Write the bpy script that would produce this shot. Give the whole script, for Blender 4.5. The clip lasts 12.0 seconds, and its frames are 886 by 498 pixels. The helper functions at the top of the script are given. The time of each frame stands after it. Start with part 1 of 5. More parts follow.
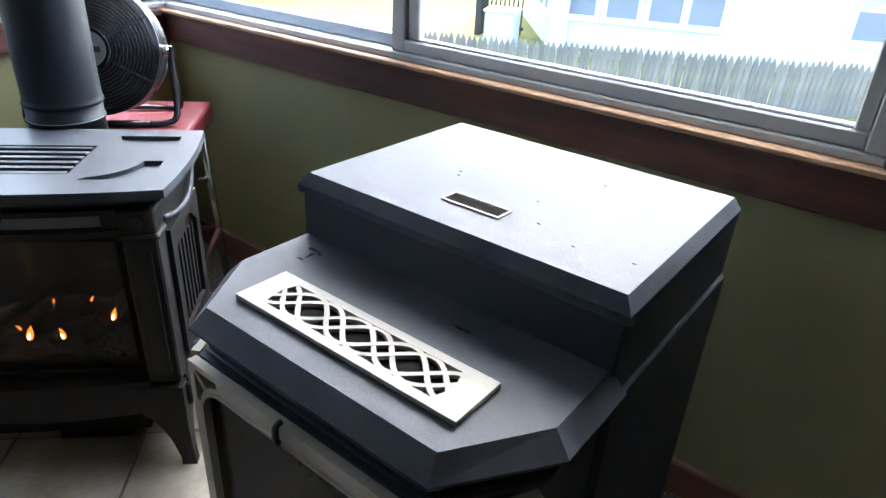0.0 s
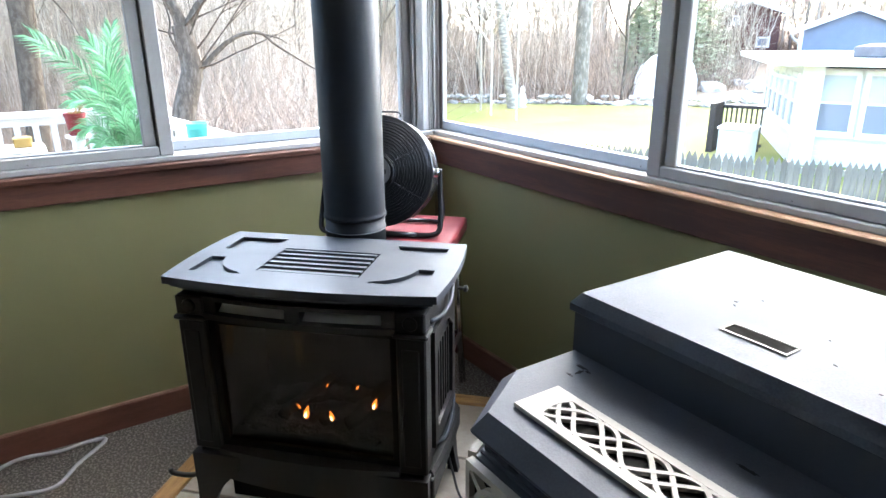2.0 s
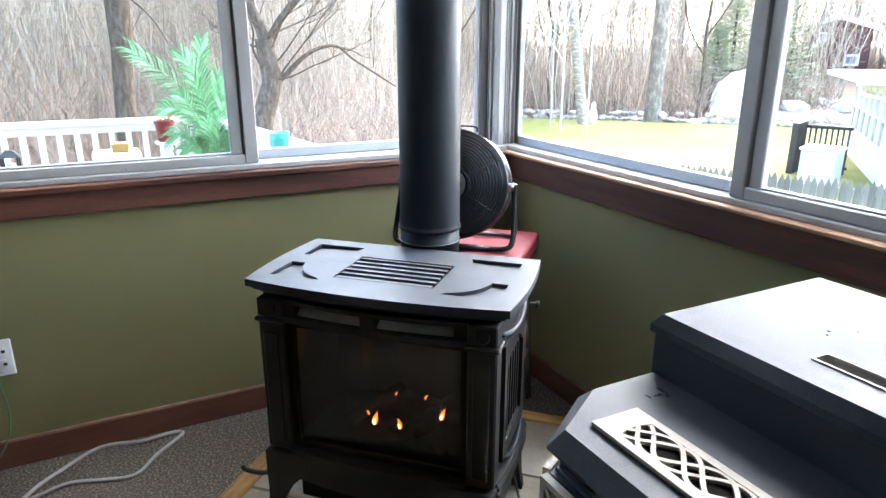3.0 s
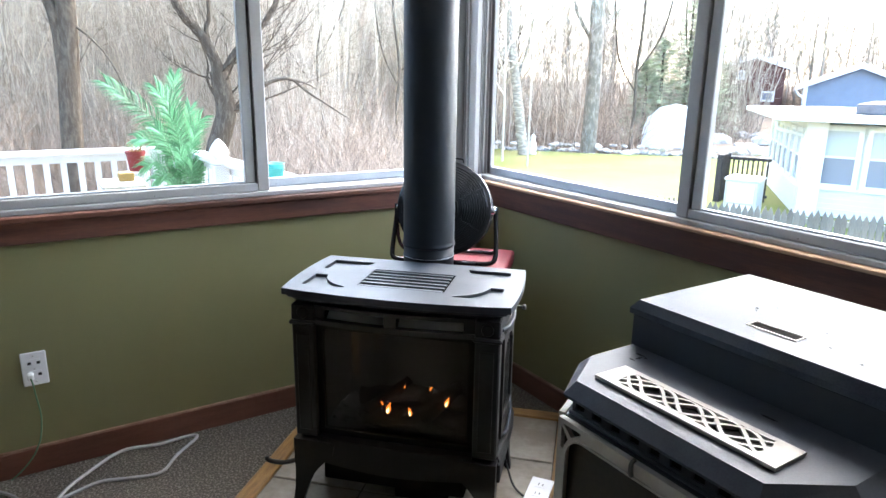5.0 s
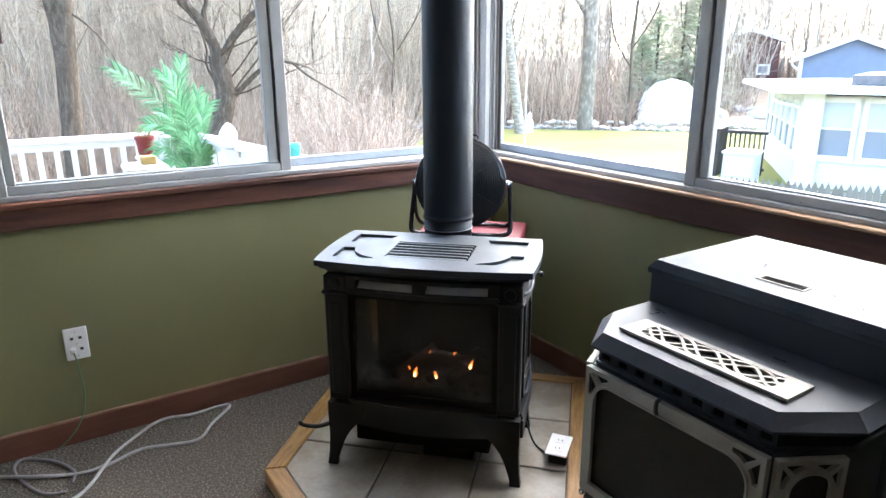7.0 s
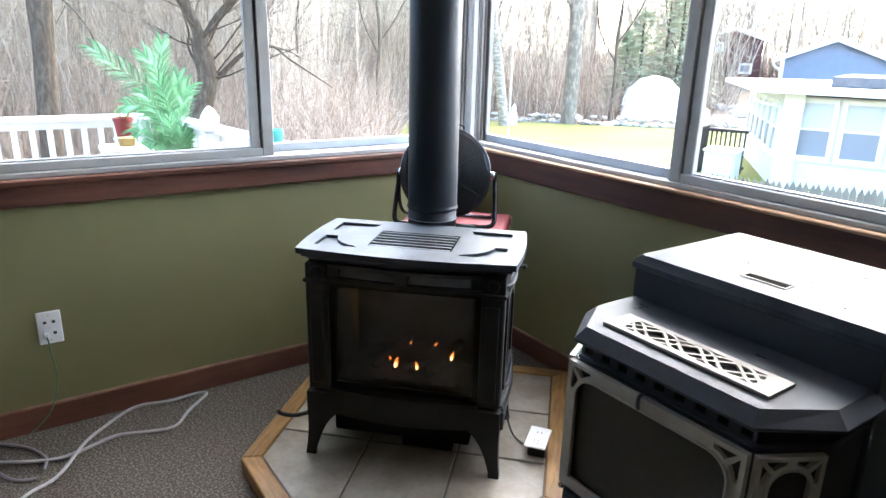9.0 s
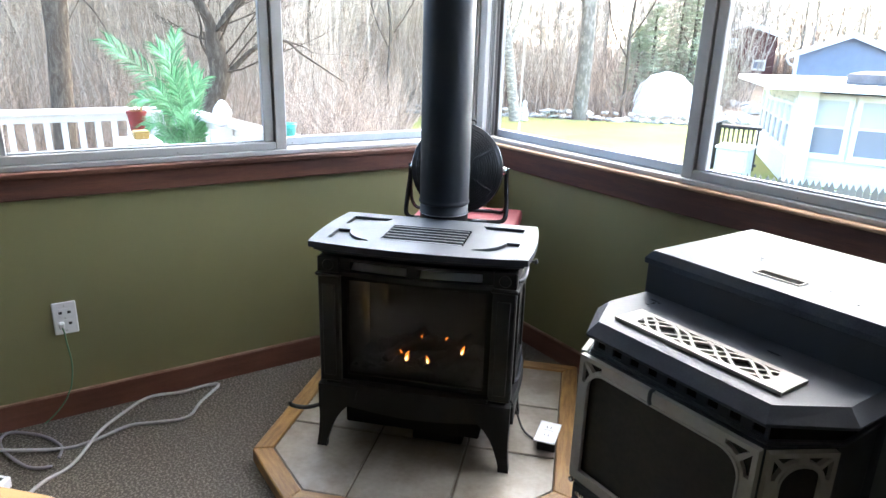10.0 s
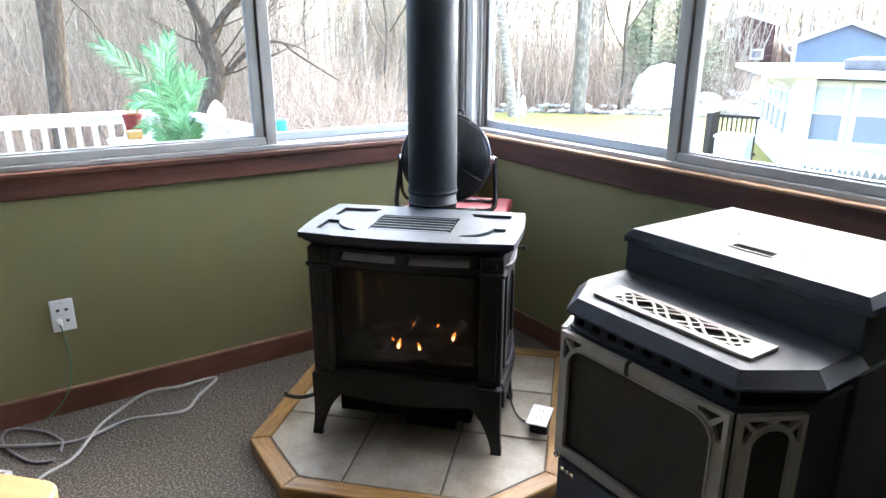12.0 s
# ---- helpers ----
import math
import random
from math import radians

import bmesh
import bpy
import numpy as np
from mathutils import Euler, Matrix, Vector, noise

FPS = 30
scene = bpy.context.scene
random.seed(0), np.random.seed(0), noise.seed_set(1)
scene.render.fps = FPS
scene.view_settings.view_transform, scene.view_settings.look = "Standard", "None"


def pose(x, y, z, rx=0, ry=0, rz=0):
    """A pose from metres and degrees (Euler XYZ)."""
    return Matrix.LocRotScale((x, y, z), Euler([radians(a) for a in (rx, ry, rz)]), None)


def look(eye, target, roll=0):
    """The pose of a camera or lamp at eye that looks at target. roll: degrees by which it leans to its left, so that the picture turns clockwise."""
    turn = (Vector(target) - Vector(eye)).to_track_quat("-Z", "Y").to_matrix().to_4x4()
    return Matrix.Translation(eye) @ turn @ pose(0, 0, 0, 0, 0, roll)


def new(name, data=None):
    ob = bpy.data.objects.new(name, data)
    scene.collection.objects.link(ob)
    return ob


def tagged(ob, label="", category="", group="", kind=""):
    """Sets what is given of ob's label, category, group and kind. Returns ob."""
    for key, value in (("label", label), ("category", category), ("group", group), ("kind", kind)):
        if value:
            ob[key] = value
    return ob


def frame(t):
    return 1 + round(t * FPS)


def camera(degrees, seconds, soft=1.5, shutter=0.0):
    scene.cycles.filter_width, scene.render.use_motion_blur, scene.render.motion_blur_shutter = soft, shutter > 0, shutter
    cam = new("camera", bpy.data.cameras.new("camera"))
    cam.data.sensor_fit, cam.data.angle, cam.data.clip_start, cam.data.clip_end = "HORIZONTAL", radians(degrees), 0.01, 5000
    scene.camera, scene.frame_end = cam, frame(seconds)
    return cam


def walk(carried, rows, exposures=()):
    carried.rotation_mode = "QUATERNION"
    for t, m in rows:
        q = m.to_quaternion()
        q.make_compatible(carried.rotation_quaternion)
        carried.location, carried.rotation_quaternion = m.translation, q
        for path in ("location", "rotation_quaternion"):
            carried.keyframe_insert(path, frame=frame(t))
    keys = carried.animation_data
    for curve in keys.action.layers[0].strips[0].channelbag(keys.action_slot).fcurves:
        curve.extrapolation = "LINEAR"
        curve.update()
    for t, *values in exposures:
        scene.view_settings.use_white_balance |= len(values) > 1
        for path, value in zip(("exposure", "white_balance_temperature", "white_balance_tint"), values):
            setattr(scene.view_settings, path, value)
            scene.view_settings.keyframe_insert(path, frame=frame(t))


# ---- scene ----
cam = camera(68.4, 12.0)
EXPOSURE = 3.93
PATH = [
    (0, (2.131, -1.228, 1.176), (1.064, 0.189, 0.253), 3.2),
    (0.2, (2.099, -1.27, 1.191), (0.804, -0.034, 0.299), 3.1),
    (0.3, (2.09, -1.286, 1.195), (0.692, -0.135, 0.347), 3.2),
    (0.5, (2.075, -1.31, 1.205), (0.524, -0.318, 0.426), 2.2),
    (1, (2.089, -1.306, 1.208), (0.442, -0.398, 0.525), -2.1),
    (1.5, (2.104, -1.302, 1.204), (0.5, -0.303, 0.548), -1.5),
    (2, (2.104, -1.322, 1.207), (0.508, -0.291, 0.579), -0.4),
    (2.5, (2.098, -1.338, 1.209), (0.445, -0.385, 0.61), -0.2),
    (3, (2.1, -1.35, 1.211), (0.398, -0.481, 0.622), 0.1),
    (3.2, (2.103, -1.361, 1.22), (0.366, -0.546, 0.655), -0.0),
    (4.8, (2.268, -1.559, 1.259), (0.615, -0.553, 0.754), 0.1),
    (5, (2.283, -1.646, 1.252), (0.648, -0.608, 0.751), 0.9),
    (5.5, (2.301, -1.749, 1.257), (0.657, -0.734, 0.74), 3.5),
    (6, (2.312, -1.773, 1.255), (0.658, -0.779, 0.73), 0.4),
    (6.5, (2.326, -1.768, 1.251), (0.692, -0.75, 0.707), -0.2),
    (7, (2.333, -1.765, 1.25), (0.716, -0.728, 0.693), -0.3),
    (7.5, (2.335, -1.761, 1.251), (0.732, -0.703, 0.692), 0.1),
    (9.5, (2.314, -1.768, 1.244), (0.735, -0.691, 0.654), 1.8),
    (10, (2.319, -1.774, 1.244), (0.729, -0.718, 0.646), 1.7),
    (10.5, (2.326, -1.77, 1.242), (0.728, -0.729, 0.641), 1.3),
    (11, (2.324, -1.772, 1.243), (0.72, -0.738, 0.646), 0.7),
    (11.5, (2.317, -1.78, 1.243), (0.693, -0.776, 0.649), 0.2),
    (11.8, (2.331, -1.782, 1.24), (0.703, -0.78, 0.65), 0.1),
    (12, (2.374, -1.756, 1.222), (0.78, -0.709, 0.619), 0.1),
]
walk(cam, [(t, look(eye, target, roll)) for t, eye, target, roll in PATH], [(t, EXPOSURE + e, 6000 if t == 0 else 6150, 6 if t == 0 else 7) for t, e in ((0, 0.06), (0.5, 0.02), (1, 0.18), (2.5, 0.10), (3.2, 0.05), (5, -0.08), (5.5, -0.18), (6, -0.16), (6.5, -0.06), (7.5, 0.02), (10.5, 0.04), (12, 0.20))])

# ---- world and light ----
world = bpy.data.worlds.new("overcast")
scene.world = world
world.use_nodes = True
wn = world.node_tree.nodes
sky = wn.new("ShaderNodeTexSky")
sky.sky_type = "NISHITA"
sky.sun_disc = False
sky.sun_elevation, sky.sun_rotation = radians(38), radians(-25)
sky.air_density, sky.dust_density, sky.ozone_density = 1.0, 2.0, 1.0
wn["Background"].inputs["Strength"].default_value = 0.15
world.node_tree.links.new(sky.outputs["Color"], wn["Background"].inputs["Color"])
sun = new("sun", bpy.data.lights.new("sun", "SUN"))
sun.data.energy, sun.data.angle, sun.data.color = 1.1, radians(95), (1.0, 0.98, 0.95)
sun.matrix_world = look((-20, 43, 38), (0, 0, 0))

# ---- materials ----


def mat(name, colour, rough=0.6, metal=0.0, var=0.15, scale=8.0, bump=0.05, bscale=120.0, second=None, stretch=(1, 1, 1), coat=0.0,
        rand=0.0, island=0.0, rvar=0.1, spec=0.5, gloss=(1, 1, 1)):
    """A surface with stains at one scale and grain at another; second: the colour that the stains lead to."""
    m = bpy.data.materials.new(name)
    m.use_nodes = True
    nt = m.node_tree
    n, link = nt.nodes, nt.links.new
    b = n["Principled BSDF"]
    tc = n.new("ShaderNodeTexCoord")
    mp = n.new("ShaderNodeMapping")
    mp.inputs["Scale"].default_value = stretch
    link(tc.outputs["Object"], mp.inputs["Vector"])
    big, fine = n.new("ShaderNodeTexNoise"), n.new("ShaderNodeTexNoise")
    for t, s, d in ((big, scale, 5), (fine, bscale, 3)):
        t.inputs["Scale"].default_value, t.inputs["Detail"].default_value = s, d
        link(mp.outputs["Vector"], t.inputs["Vector"])
    second = second or tuple(c * 0.6 for c in colour)
    ramp = n.new("ShaderNodeValToRGB")
    ramp.color_ramp.elements[0].position, ramp.color_ramp.elements[1].position = 0.35, 0.68
    ramp.color_ramp.elements[0].color, ramp.color_ramp.elements[1].color = (0, 0, 0, 1), (1, 1, 1, 1)
    link(big.outputs["Fac"], ramp.inputs["Fac"])
    add = n.new("ShaderNodeMath")
    add.operation = "MULTIPLY_ADD"
    link(fine.outputs["Fac"], add.inputs[0])
    add.inputs[1].default_value = var
    mul = n.new("ShaderNodeMath")
    mul.operation = "MULTIPLY"
    mul.inputs[1].default_value = var
    link(ramp.outputs["Color"], mul.inputs[0])
    link(mul.outputs[0], add.inputs[2])
    mix = n.new("ShaderNodeMix")
    mix.data_type = "RGBA"
    mix.inputs[6].default_value, mix.inputs[7].default_value = (*colour, 1), (*second, 1)
    link(add.outputs[0], mix.inputs[0])
    out = mix.outputs[2]
    if rand or island:
        info = n.new("ShaderNodeObjectInfo") if rand else n.new("ShaderNodeNewGeometry")
        hs = n.new("ShaderNodeHueSaturation")
        mr = n.new("ShaderNodeMapRange")
        mr.inputs[3].default_value, mr.inputs[4].default_value = 1 - (rand or island), 1 + (rand or island)
        link(info.outputs["Random" if rand else "Random Per Island"], mr.inputs[0])
        link(mr.outputs[0], hs.inputs["Value"])
        link(out, hs.inputs["Color"])
        out = hs.outputs["Color"]
    link(out, b.inputs["Base Color"])
    rr = n.new("ShaderNodeMapRange")
    rr.inputs[3].default_value, rr.inputs[4].default_value = max(rough - rvar, 0.02), min(rough + rvar, 1)
    link(big.outputs["Fac"], rr.inputs[0])
    link(rr.outputs[0], b.inputs["Roughness"])
    b.inputs["Metallic"].default_value, b.inputs["Coat Weight"].default_value = metal, coat
    b.inputs["Specular IOR Level"].default_value = spec
    b.inputs["Specular Tint"].default_value = (*gloss, 1)
    if bump:
        bp = n.new("ShaderNodeBump")
        bp.inputs["Strength"].default_value, bp.inputs["Distance"].default_value = bump, 0.01
        link(fine.outputs["Fac"], bp.inputs["Height"])
        link(bp.outputs["Normal"], b.inputs["Normal"])
    return m


def glow(name, colour, strength):
    m = bpy.data.materials.new(name)
    m.use_nodes = True
    b = m.node_tree.nodes["Principled BSDF"]
    b.inputs["Base Color"].default_value = (*colour, 1)
    b.inputs["Emission Color"].default_value, b.inputs["Emission Strength"].default_value = (*colour, 1), strength
    return m


def clear(name, tint, rough=0.0, ior=1.45, spec=0.5):
    m = bpy.data.materials.new(name)
    m.use_nodes = True
    b = m.node_tree.nodes["Principled BSDF"]
    b.inputs["Base Color"].default_value, b.inputs["Roughness"].default_value = (*tint, 1), rough
    b.inputs["Transmission Weight"].default_value, b.inputs["IOR"].default_value = 1, ior
    b.inputs["Specular IOR Level"].default_value = spec
    return m


OLIVE = mat("olive_paint", (0.200, 0.187, 0.084), 0.55, var=0.35, scale=2.2, bump=0.10, bscale=260, second=(0.160, 0.155, 0.074))
FILLPAINT = mat("pale_fill_paint", (0.74, 0.72, 0.68), 0.7, var=0.2, scale=3, bump=0.08, bscale=200)
CEIL = mat("ceiling_fill_paint", (0.82, 0.81, 0.79), 0.8, var=0.1, scale=3, bump=0.08, bscale=150)
CARPET = mat("carpet", (0.45, 0.41, 0.36), 0.95, var=0.95, scale=135, bump=0.9, bscale=290, second=(0.115, 0.100, 0.085), rvar=0.03, spec=0.1)
CEDAR = mat("stained_cedar", (0.150, 0.060, 0.038), 0.55, var=0.75, scale=4.0, bump=0.12, bscale=60, second=(0.055, 0.021, 0.015), stretch=(1, 1, 6), spec=0.3)
CEDAR_X = mat("stained_cedar", (0.150, 0.060, 0.038), 0.55, var=0.75, scale=4.0, bump=0.12, bscale=60, second=(0.055, 0.021, 0.015), stretch=(0.5, 4, 6), spec=0.3)
CEDAR_Y = mat("stained_cedar", (0.150, 0.060, 0.038), 0.55, var=0.75, scale=4.0, bump=0.12, bscale=60, second=(0.055, 0.021, 0.015), stretch=(4, 0.5, 6), spec=0.3)
BASEWOOD = mat("baseboard_cedar", (0.185, 0.080, 0.052), 0.5, var=0.6, scale=4.0, bump=0.1, bscale=60, second=(0.105, 0.042, 0.028), stretch=(1, 1, 6), spec=0.3)
PALEWOOD = mat("pale_wood_edge", (0.30, 0.20, 0.15), 0.8, var=0.6, scale=14, bump=0.1, bscale=90, second=(0.17, 0.09, 0.06), spec=0.2)
PINE = mat("worn_pine_sill", (0.46, 0.29, 0.165), 0.5, var=0.6, scale=9, bump=0.1, bscale=80, second=(0.22, 0.11, 0.055))
MAROON = mat("maroon_wood", (0.055, 0.012, 0.014), 0.5, var=0.3, scale=6)
VINYL = mat("window_vinyl", (0.375, 0.378, 0.375), 0.5, var=0.3, scale=7, bump=0.03, second=(0.26, 0.262, 0.26), spec=0.3)
VINYLDARK = mat("window_gasket", (0.15, 0.15, 0.15), 0.6)
VINYLSHADE = mat("shaded_window_vinyl", (0.17, 0.172, 0.175), 0.55, var=0.4, scale=8, bump=0.03, second=(0.10, 0.10, 0.105), spec=0.3)
VINYLSKY = mat("skylit_window_rail", (0.36, 0.40, 0.45), 0.45, metal=0.2, var=0.2, scale=10)
OAK = mat("golden_oak", (0.45, 0.26, 0.085), 0.38, var=0.75, scale=7, bump=0.1, bscale=70, second=(0.22, 0.112, 0.036), stretch=(1.2, 9, 9), rand=0.12)
TILE = mat("glazed_tile", (0.375, 0.337, 0.285), 0.33, var=0.75, scale=9, bump=0.06, bscale=60, second=(0.225, 0.190, 0.150), rand=0.10)
GROUT = mat("grout", (0.16, 0.13, 0.105), 0.9, var=0.4, scale=30, bump=0.3)
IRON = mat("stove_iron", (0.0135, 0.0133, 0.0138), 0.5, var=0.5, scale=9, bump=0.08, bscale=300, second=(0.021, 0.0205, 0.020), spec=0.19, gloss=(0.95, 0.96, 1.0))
IRONSHEEN = mat("stove_iron_sky_sheen", (0.033, 0.038, 0.047), 0.43, spec=0.18, var=0.25, scale=7, bump=0.05, bscale=350, second=(0.038, 0.041, 0.05), gloss=(0.84, 0.93, 1.0))
SOOTSHADE = mat("soot_and_shade_black", (0.012, 0.0115, 0.011), 0.9, var=0.3, spec=0.0)
PIPE = mat("pipe_black", (0.0135, 0.0148, 0.0175), 0.48, var=0.35, scale=5, bump=0.02, bscale=200, second=(0.020, 0.022, 0.026), spec=0.11, gloss=(0.84, 0.93, 1.0))
STEEL = mat("pellet_steel", (0.0255, 0.0285, 0.0350), 0.48, var=0.4, scale=6, bump=0.03, bscale=320, second=(0.030, 0.033, 0.040), spec=0.3, gloss=(0.84, 0.93, 1.0))
LIDSTEEL = mat("pellet_lid_steel", (0.019, 0.024, 0.034), 0.55, var=0.85, scale=5, bump=0.03, bscale=320, second=(0.066, 0.074, 0.088), rvar=0.28, spec=0.055, gloss=(0.84, 0.93, 1.0))
DECKSTEEL = mat("pellet_deck_steel", (0.022, 0.0255, 0.034), 0.52, var=0.6, scale=9, bump=0.04, bscale=320, second=(0.056, 0.060, 0.070), rvar=0.22, spec=0.13, gloss=(0.84, 0.93, 1.0))
NICKEL = mat("brushed_nickel", (0.235, 0.228, 0.21), 0.55, var=0.4, scale=14, bump=0.04, second=(0.17, 0.163, 0.146), spec=0.2)
DOORNICKEL = mat("tarnished_nickel", (0.315, 0.296, 0.258), 0.5, var=0.4, scale=14, bump=0.04, second=(0.22, 0.20, 0.16), spec=0.3)
BAFFLE = mat("lightened_steel", (0.42, 0.43, 0.45), 0.45, metal=0.1, var=0.2, scale=12)
CHROME = mat("chrome", (0.75, 0.75, 0.77), 0.12, metal=1.0, var=0.05)
FANRING = mat("fan_grille_enamel", (0.030, 0.030, 0.033), 0.2, var=0.3, bump=0.0, spec=0.6)
GRIME = mat("soot_grime", (0.014, 0.015, 0.017), 0.75, var=0.5, scale=30, bump=0.2, spec=0.05)
FANBLACK = mat("fan_black_enamel", (0.020, 0.020, 0.022), 0.2, var=0.2, bump=0.0, spec=0.4)
FANGREY = mat("fan_badge_grey", (0.22, 0.22, 0.23), 0.5, var=0.2)
REDPAINT = mat("red_vinyl", (0.15, 0.016, 0.024), 0.45, var=0.3, scale=14, second=(0.09, 0.010, 0.015), spec=0.3)
WHITEPLASTIC = mat("white_plastic", (0.72, 0.72, 0.74), 0.4, var=0.12, scale=20)
DARKPLASTIC = mat("dark_plastic", (0.015, 0.015, 0.016), 0.45)
CORD = mat("white_cord", (0.47, 0.455, 0.47), 0.5, var=0.3, scale=40)
CORDGREEN = mat("green_cord", (0.10, 0.20, 0.11), 0.5, var=0.2, scale=30)
CORDGREY = mat("grey_cord", (0.27, 0.255, 0.285), 0.5, var=0.3, scale=30)
BLONDE = mat("blond_wood", (0.44, 0.28, 0.115), 0.4, var=0.4, scale=8, second=(0.30, 0.17, 0.062), stretch=(1, 7, 7))
LOG = mat("charred_log", (0.075, 0.05, 0.038), 0.9, var=0.8, scale=22, bump=0.6, bscale=70, second=(0.012, 0.01, 0.009))
EMBER = mat("ember_bed", (0.06, 0.045, 0.04), 0.95, var=0.8, scale=60, bump=0.8, bscale=120, second=(0.008, 0.007, 0.007))
FLAME = glow("flame", (1.0, 0.24, 0.03), 0.55)
FLAMECORE = glow("flame_core", (1.0, 0.72, 0.28), 1.5)
GLASS = clear("window_glass", (1, 1, 1), ior=1.2)
SCREENED = clear("screened_glass", (0.74, 0.74, 0.72), ior=1.2)
FIREGLASS = clear("fire_glass", (0.20, 0.19, 0.185), ior=1.42, spec=0.5)
SOOTGLASS = mat("sooted_glass", (0.016, 0.0152, 0.0138), 0.22, var=0.7, scale=4, bump=0.0, second=(0.034, 0.029, 0.022), rvar=0.06, spec=0.2)
# outside
LEAFLITTER = mat("leaf_litter", (0.25, 0.165, 0.118), 0.95, var=0.9, scale=1.2, bump=0.8, bscale=9, second=(0.20, 0.155, 0.11), spec=0.1)
LAWN = mat("lawn_grass", (0.105, 0.165, 0.030), 0.9, var=1.0, scale=0.25, bump=0.8, bscale=30, second=(0.225, 0.215, 0.075), spec=0.1)
GRAVEL = mat("grey_gravel", (0.30, 0.29, 0.29), 0.9, var=0.6, scale=4, bump=0.6, bscale=40, second=(0.21, 0.2, 0.2))
BARK = mat("grey_bark", (0.215, 0.178, 0.138), 0.95, var=0.9, scale=13, bump=1.0, bscale=46, second=(0.085, 0.066, 0.050), stretch=(1.6, 1.6, 0.6), spec=0.1)
BIRCH = mat("birch_bark", (0.66, 0.59, 0.48), 0.85, var=0.9, scale=6, bump=0.6, bscale=14, second=(0.26, 0.225, 0.185), stretch=(1, 1, 2.5), spec=0.1)
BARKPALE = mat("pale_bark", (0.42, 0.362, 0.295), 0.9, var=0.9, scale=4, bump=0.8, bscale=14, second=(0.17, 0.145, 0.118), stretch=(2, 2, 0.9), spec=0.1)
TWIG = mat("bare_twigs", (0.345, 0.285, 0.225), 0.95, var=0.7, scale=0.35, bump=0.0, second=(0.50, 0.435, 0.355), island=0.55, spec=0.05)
RUSSET = mat("russet_leaves", (0.42, 0.22, 0.13), 0.9, var=0.6, scale=2, bump=0.0, second=(0.52, 0.36, 0.25), island=0.5, spec=0.1)
BRUSH = mat("dry_brush", (0.31, 0.230, 0.175), 0.95, var=0.6, scale=0.5, bump=0.0, second=(0.38, 0.305, 0.24), island=0.6, spec=0.1)
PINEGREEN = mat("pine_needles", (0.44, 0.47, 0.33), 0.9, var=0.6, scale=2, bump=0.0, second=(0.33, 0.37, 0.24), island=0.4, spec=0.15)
PALM = mat("plastic_palm", (0.042, 0.165, 0.048), 0.4, var=0.95, scale=5, bump=0.0, second=(0.19, 0.40, 0.20), island=0.50, spec=0.4)
REDPOT = mat("red_pot", (0.22, 0.018, 0.018), 0.5, var=0.3)
WHITEPAINT = mat("white_painted_wood", (0.78, 0.78, 0.77), 0.5, var=0.15, scale=6, bump=0.05)
GREYWOOD = mat("weathered_fence_wood", (0.275, 0.240, 0.196), 0.9, var=0.6, scale=5, bump=0.4, bscale=30, second=(0.12, 0.112, 0.10), stretch=(3, 3, 0.5), rand=0.2)
MOSSWOOD = mat("mossy_rail_wood", (0.24, 0.26, 0.19), 0.9, var=0.6, scale=5, bump=0.4, second=(0.34, 0.33, 0.30))
SIDING = mat("white_siding", (0.74, 0.74, 0.73), 0.55, var=0.12, scale=2, bump=0.03, rand=0.02)
SHINGLE = mat("roof_shingle", (0.14, 0.13, 0.13), 0.9, var=0.5, scale=6, bump=0.5, bscale=20)
BLUESIDING = mat("blue_siding", (0.180, 0.222, 0.300), 0.6, var=0.2, scale=2)
REDSIDING = mat("red_brown_siding", (0.13, 0.052, 0.042), 0.7, var=0.4, scale=2)
HOUSEGLASS = mat("house_window_glass", (0.27, 0.28, 0.32), 0.12, var=0.2, scale=1, bump=0.0, spec=0.3)
BLIND = mat("window_blind", (0.50, 0.54, 0.58), 0.6, var=0.1, scale=3)
DARKWOOD = mat("dark_stained_wood", (0.05, 0.04, 0.035), 0.8, var=0.4, scale=6)
RESIN = mat("grey_resin", (0.50, 0.50, 0.49), 0.6, var=0.15, scale=5)
STONE = mat("field_stone", (0.62, 0.585, 0.54), 0.9, var=0.7, scale=5, bump=0.6, bscale=18, second=(0.36, 0.33, 0.29), rand=0.25)
CYAN = mat("cyan_plastic", (0.10, 0.62, 0.72), 0.4, var=0.15)
YELLOWWOOD = mat("yellow_wood", (0.34, 0.23, 0.07), 0.6, var=0.4, scale=20)
DECKWOOD = mat("deck_boards", (0.32, 0.29, 0.26), 0.85, var=0.5, scale=4, bump=0.2)

# ---- mesh helpers ----


def link_mesh(name, bm, material, parent=None, smooth=False):
    me = bpy.data.meshes.new(name)
    bm.normal_update()
    bm.to_mesh(me)
    bm.free()
    if smooth:
        me.polygons.foreach_set("use_smooth", [True] * len(me.polygons))
    me.materials.append(material)
    ob = new(name, me)
    if parent:
        ob.parent = parent
    return ob


def part(name, bm, material, parent, label="", smooth=False):
    ob = link_mesh(name, bm, material, parent, smooth)
    return tagged(ob, label) if label else ob


def thing(name, m, label, category, group="", kind=""):
    ob = new(name)
    ob.matrix_basis = m
    return tagged(ob, label, category, group, kind)


def solid(name, bm, material, label, category, m=None, group="", kind="", smooth=False):
    ob = link_mesh(name, bm, material, None, smooth)
    if m:
        ob.matrix_basis = m
    return tagged(ob, label, category, group, kind)


def structure(name, bm, material, label, category="structure", smooth=False):
    return solid(name, bm, material, label, category, kind="structure", smooth=smooth)


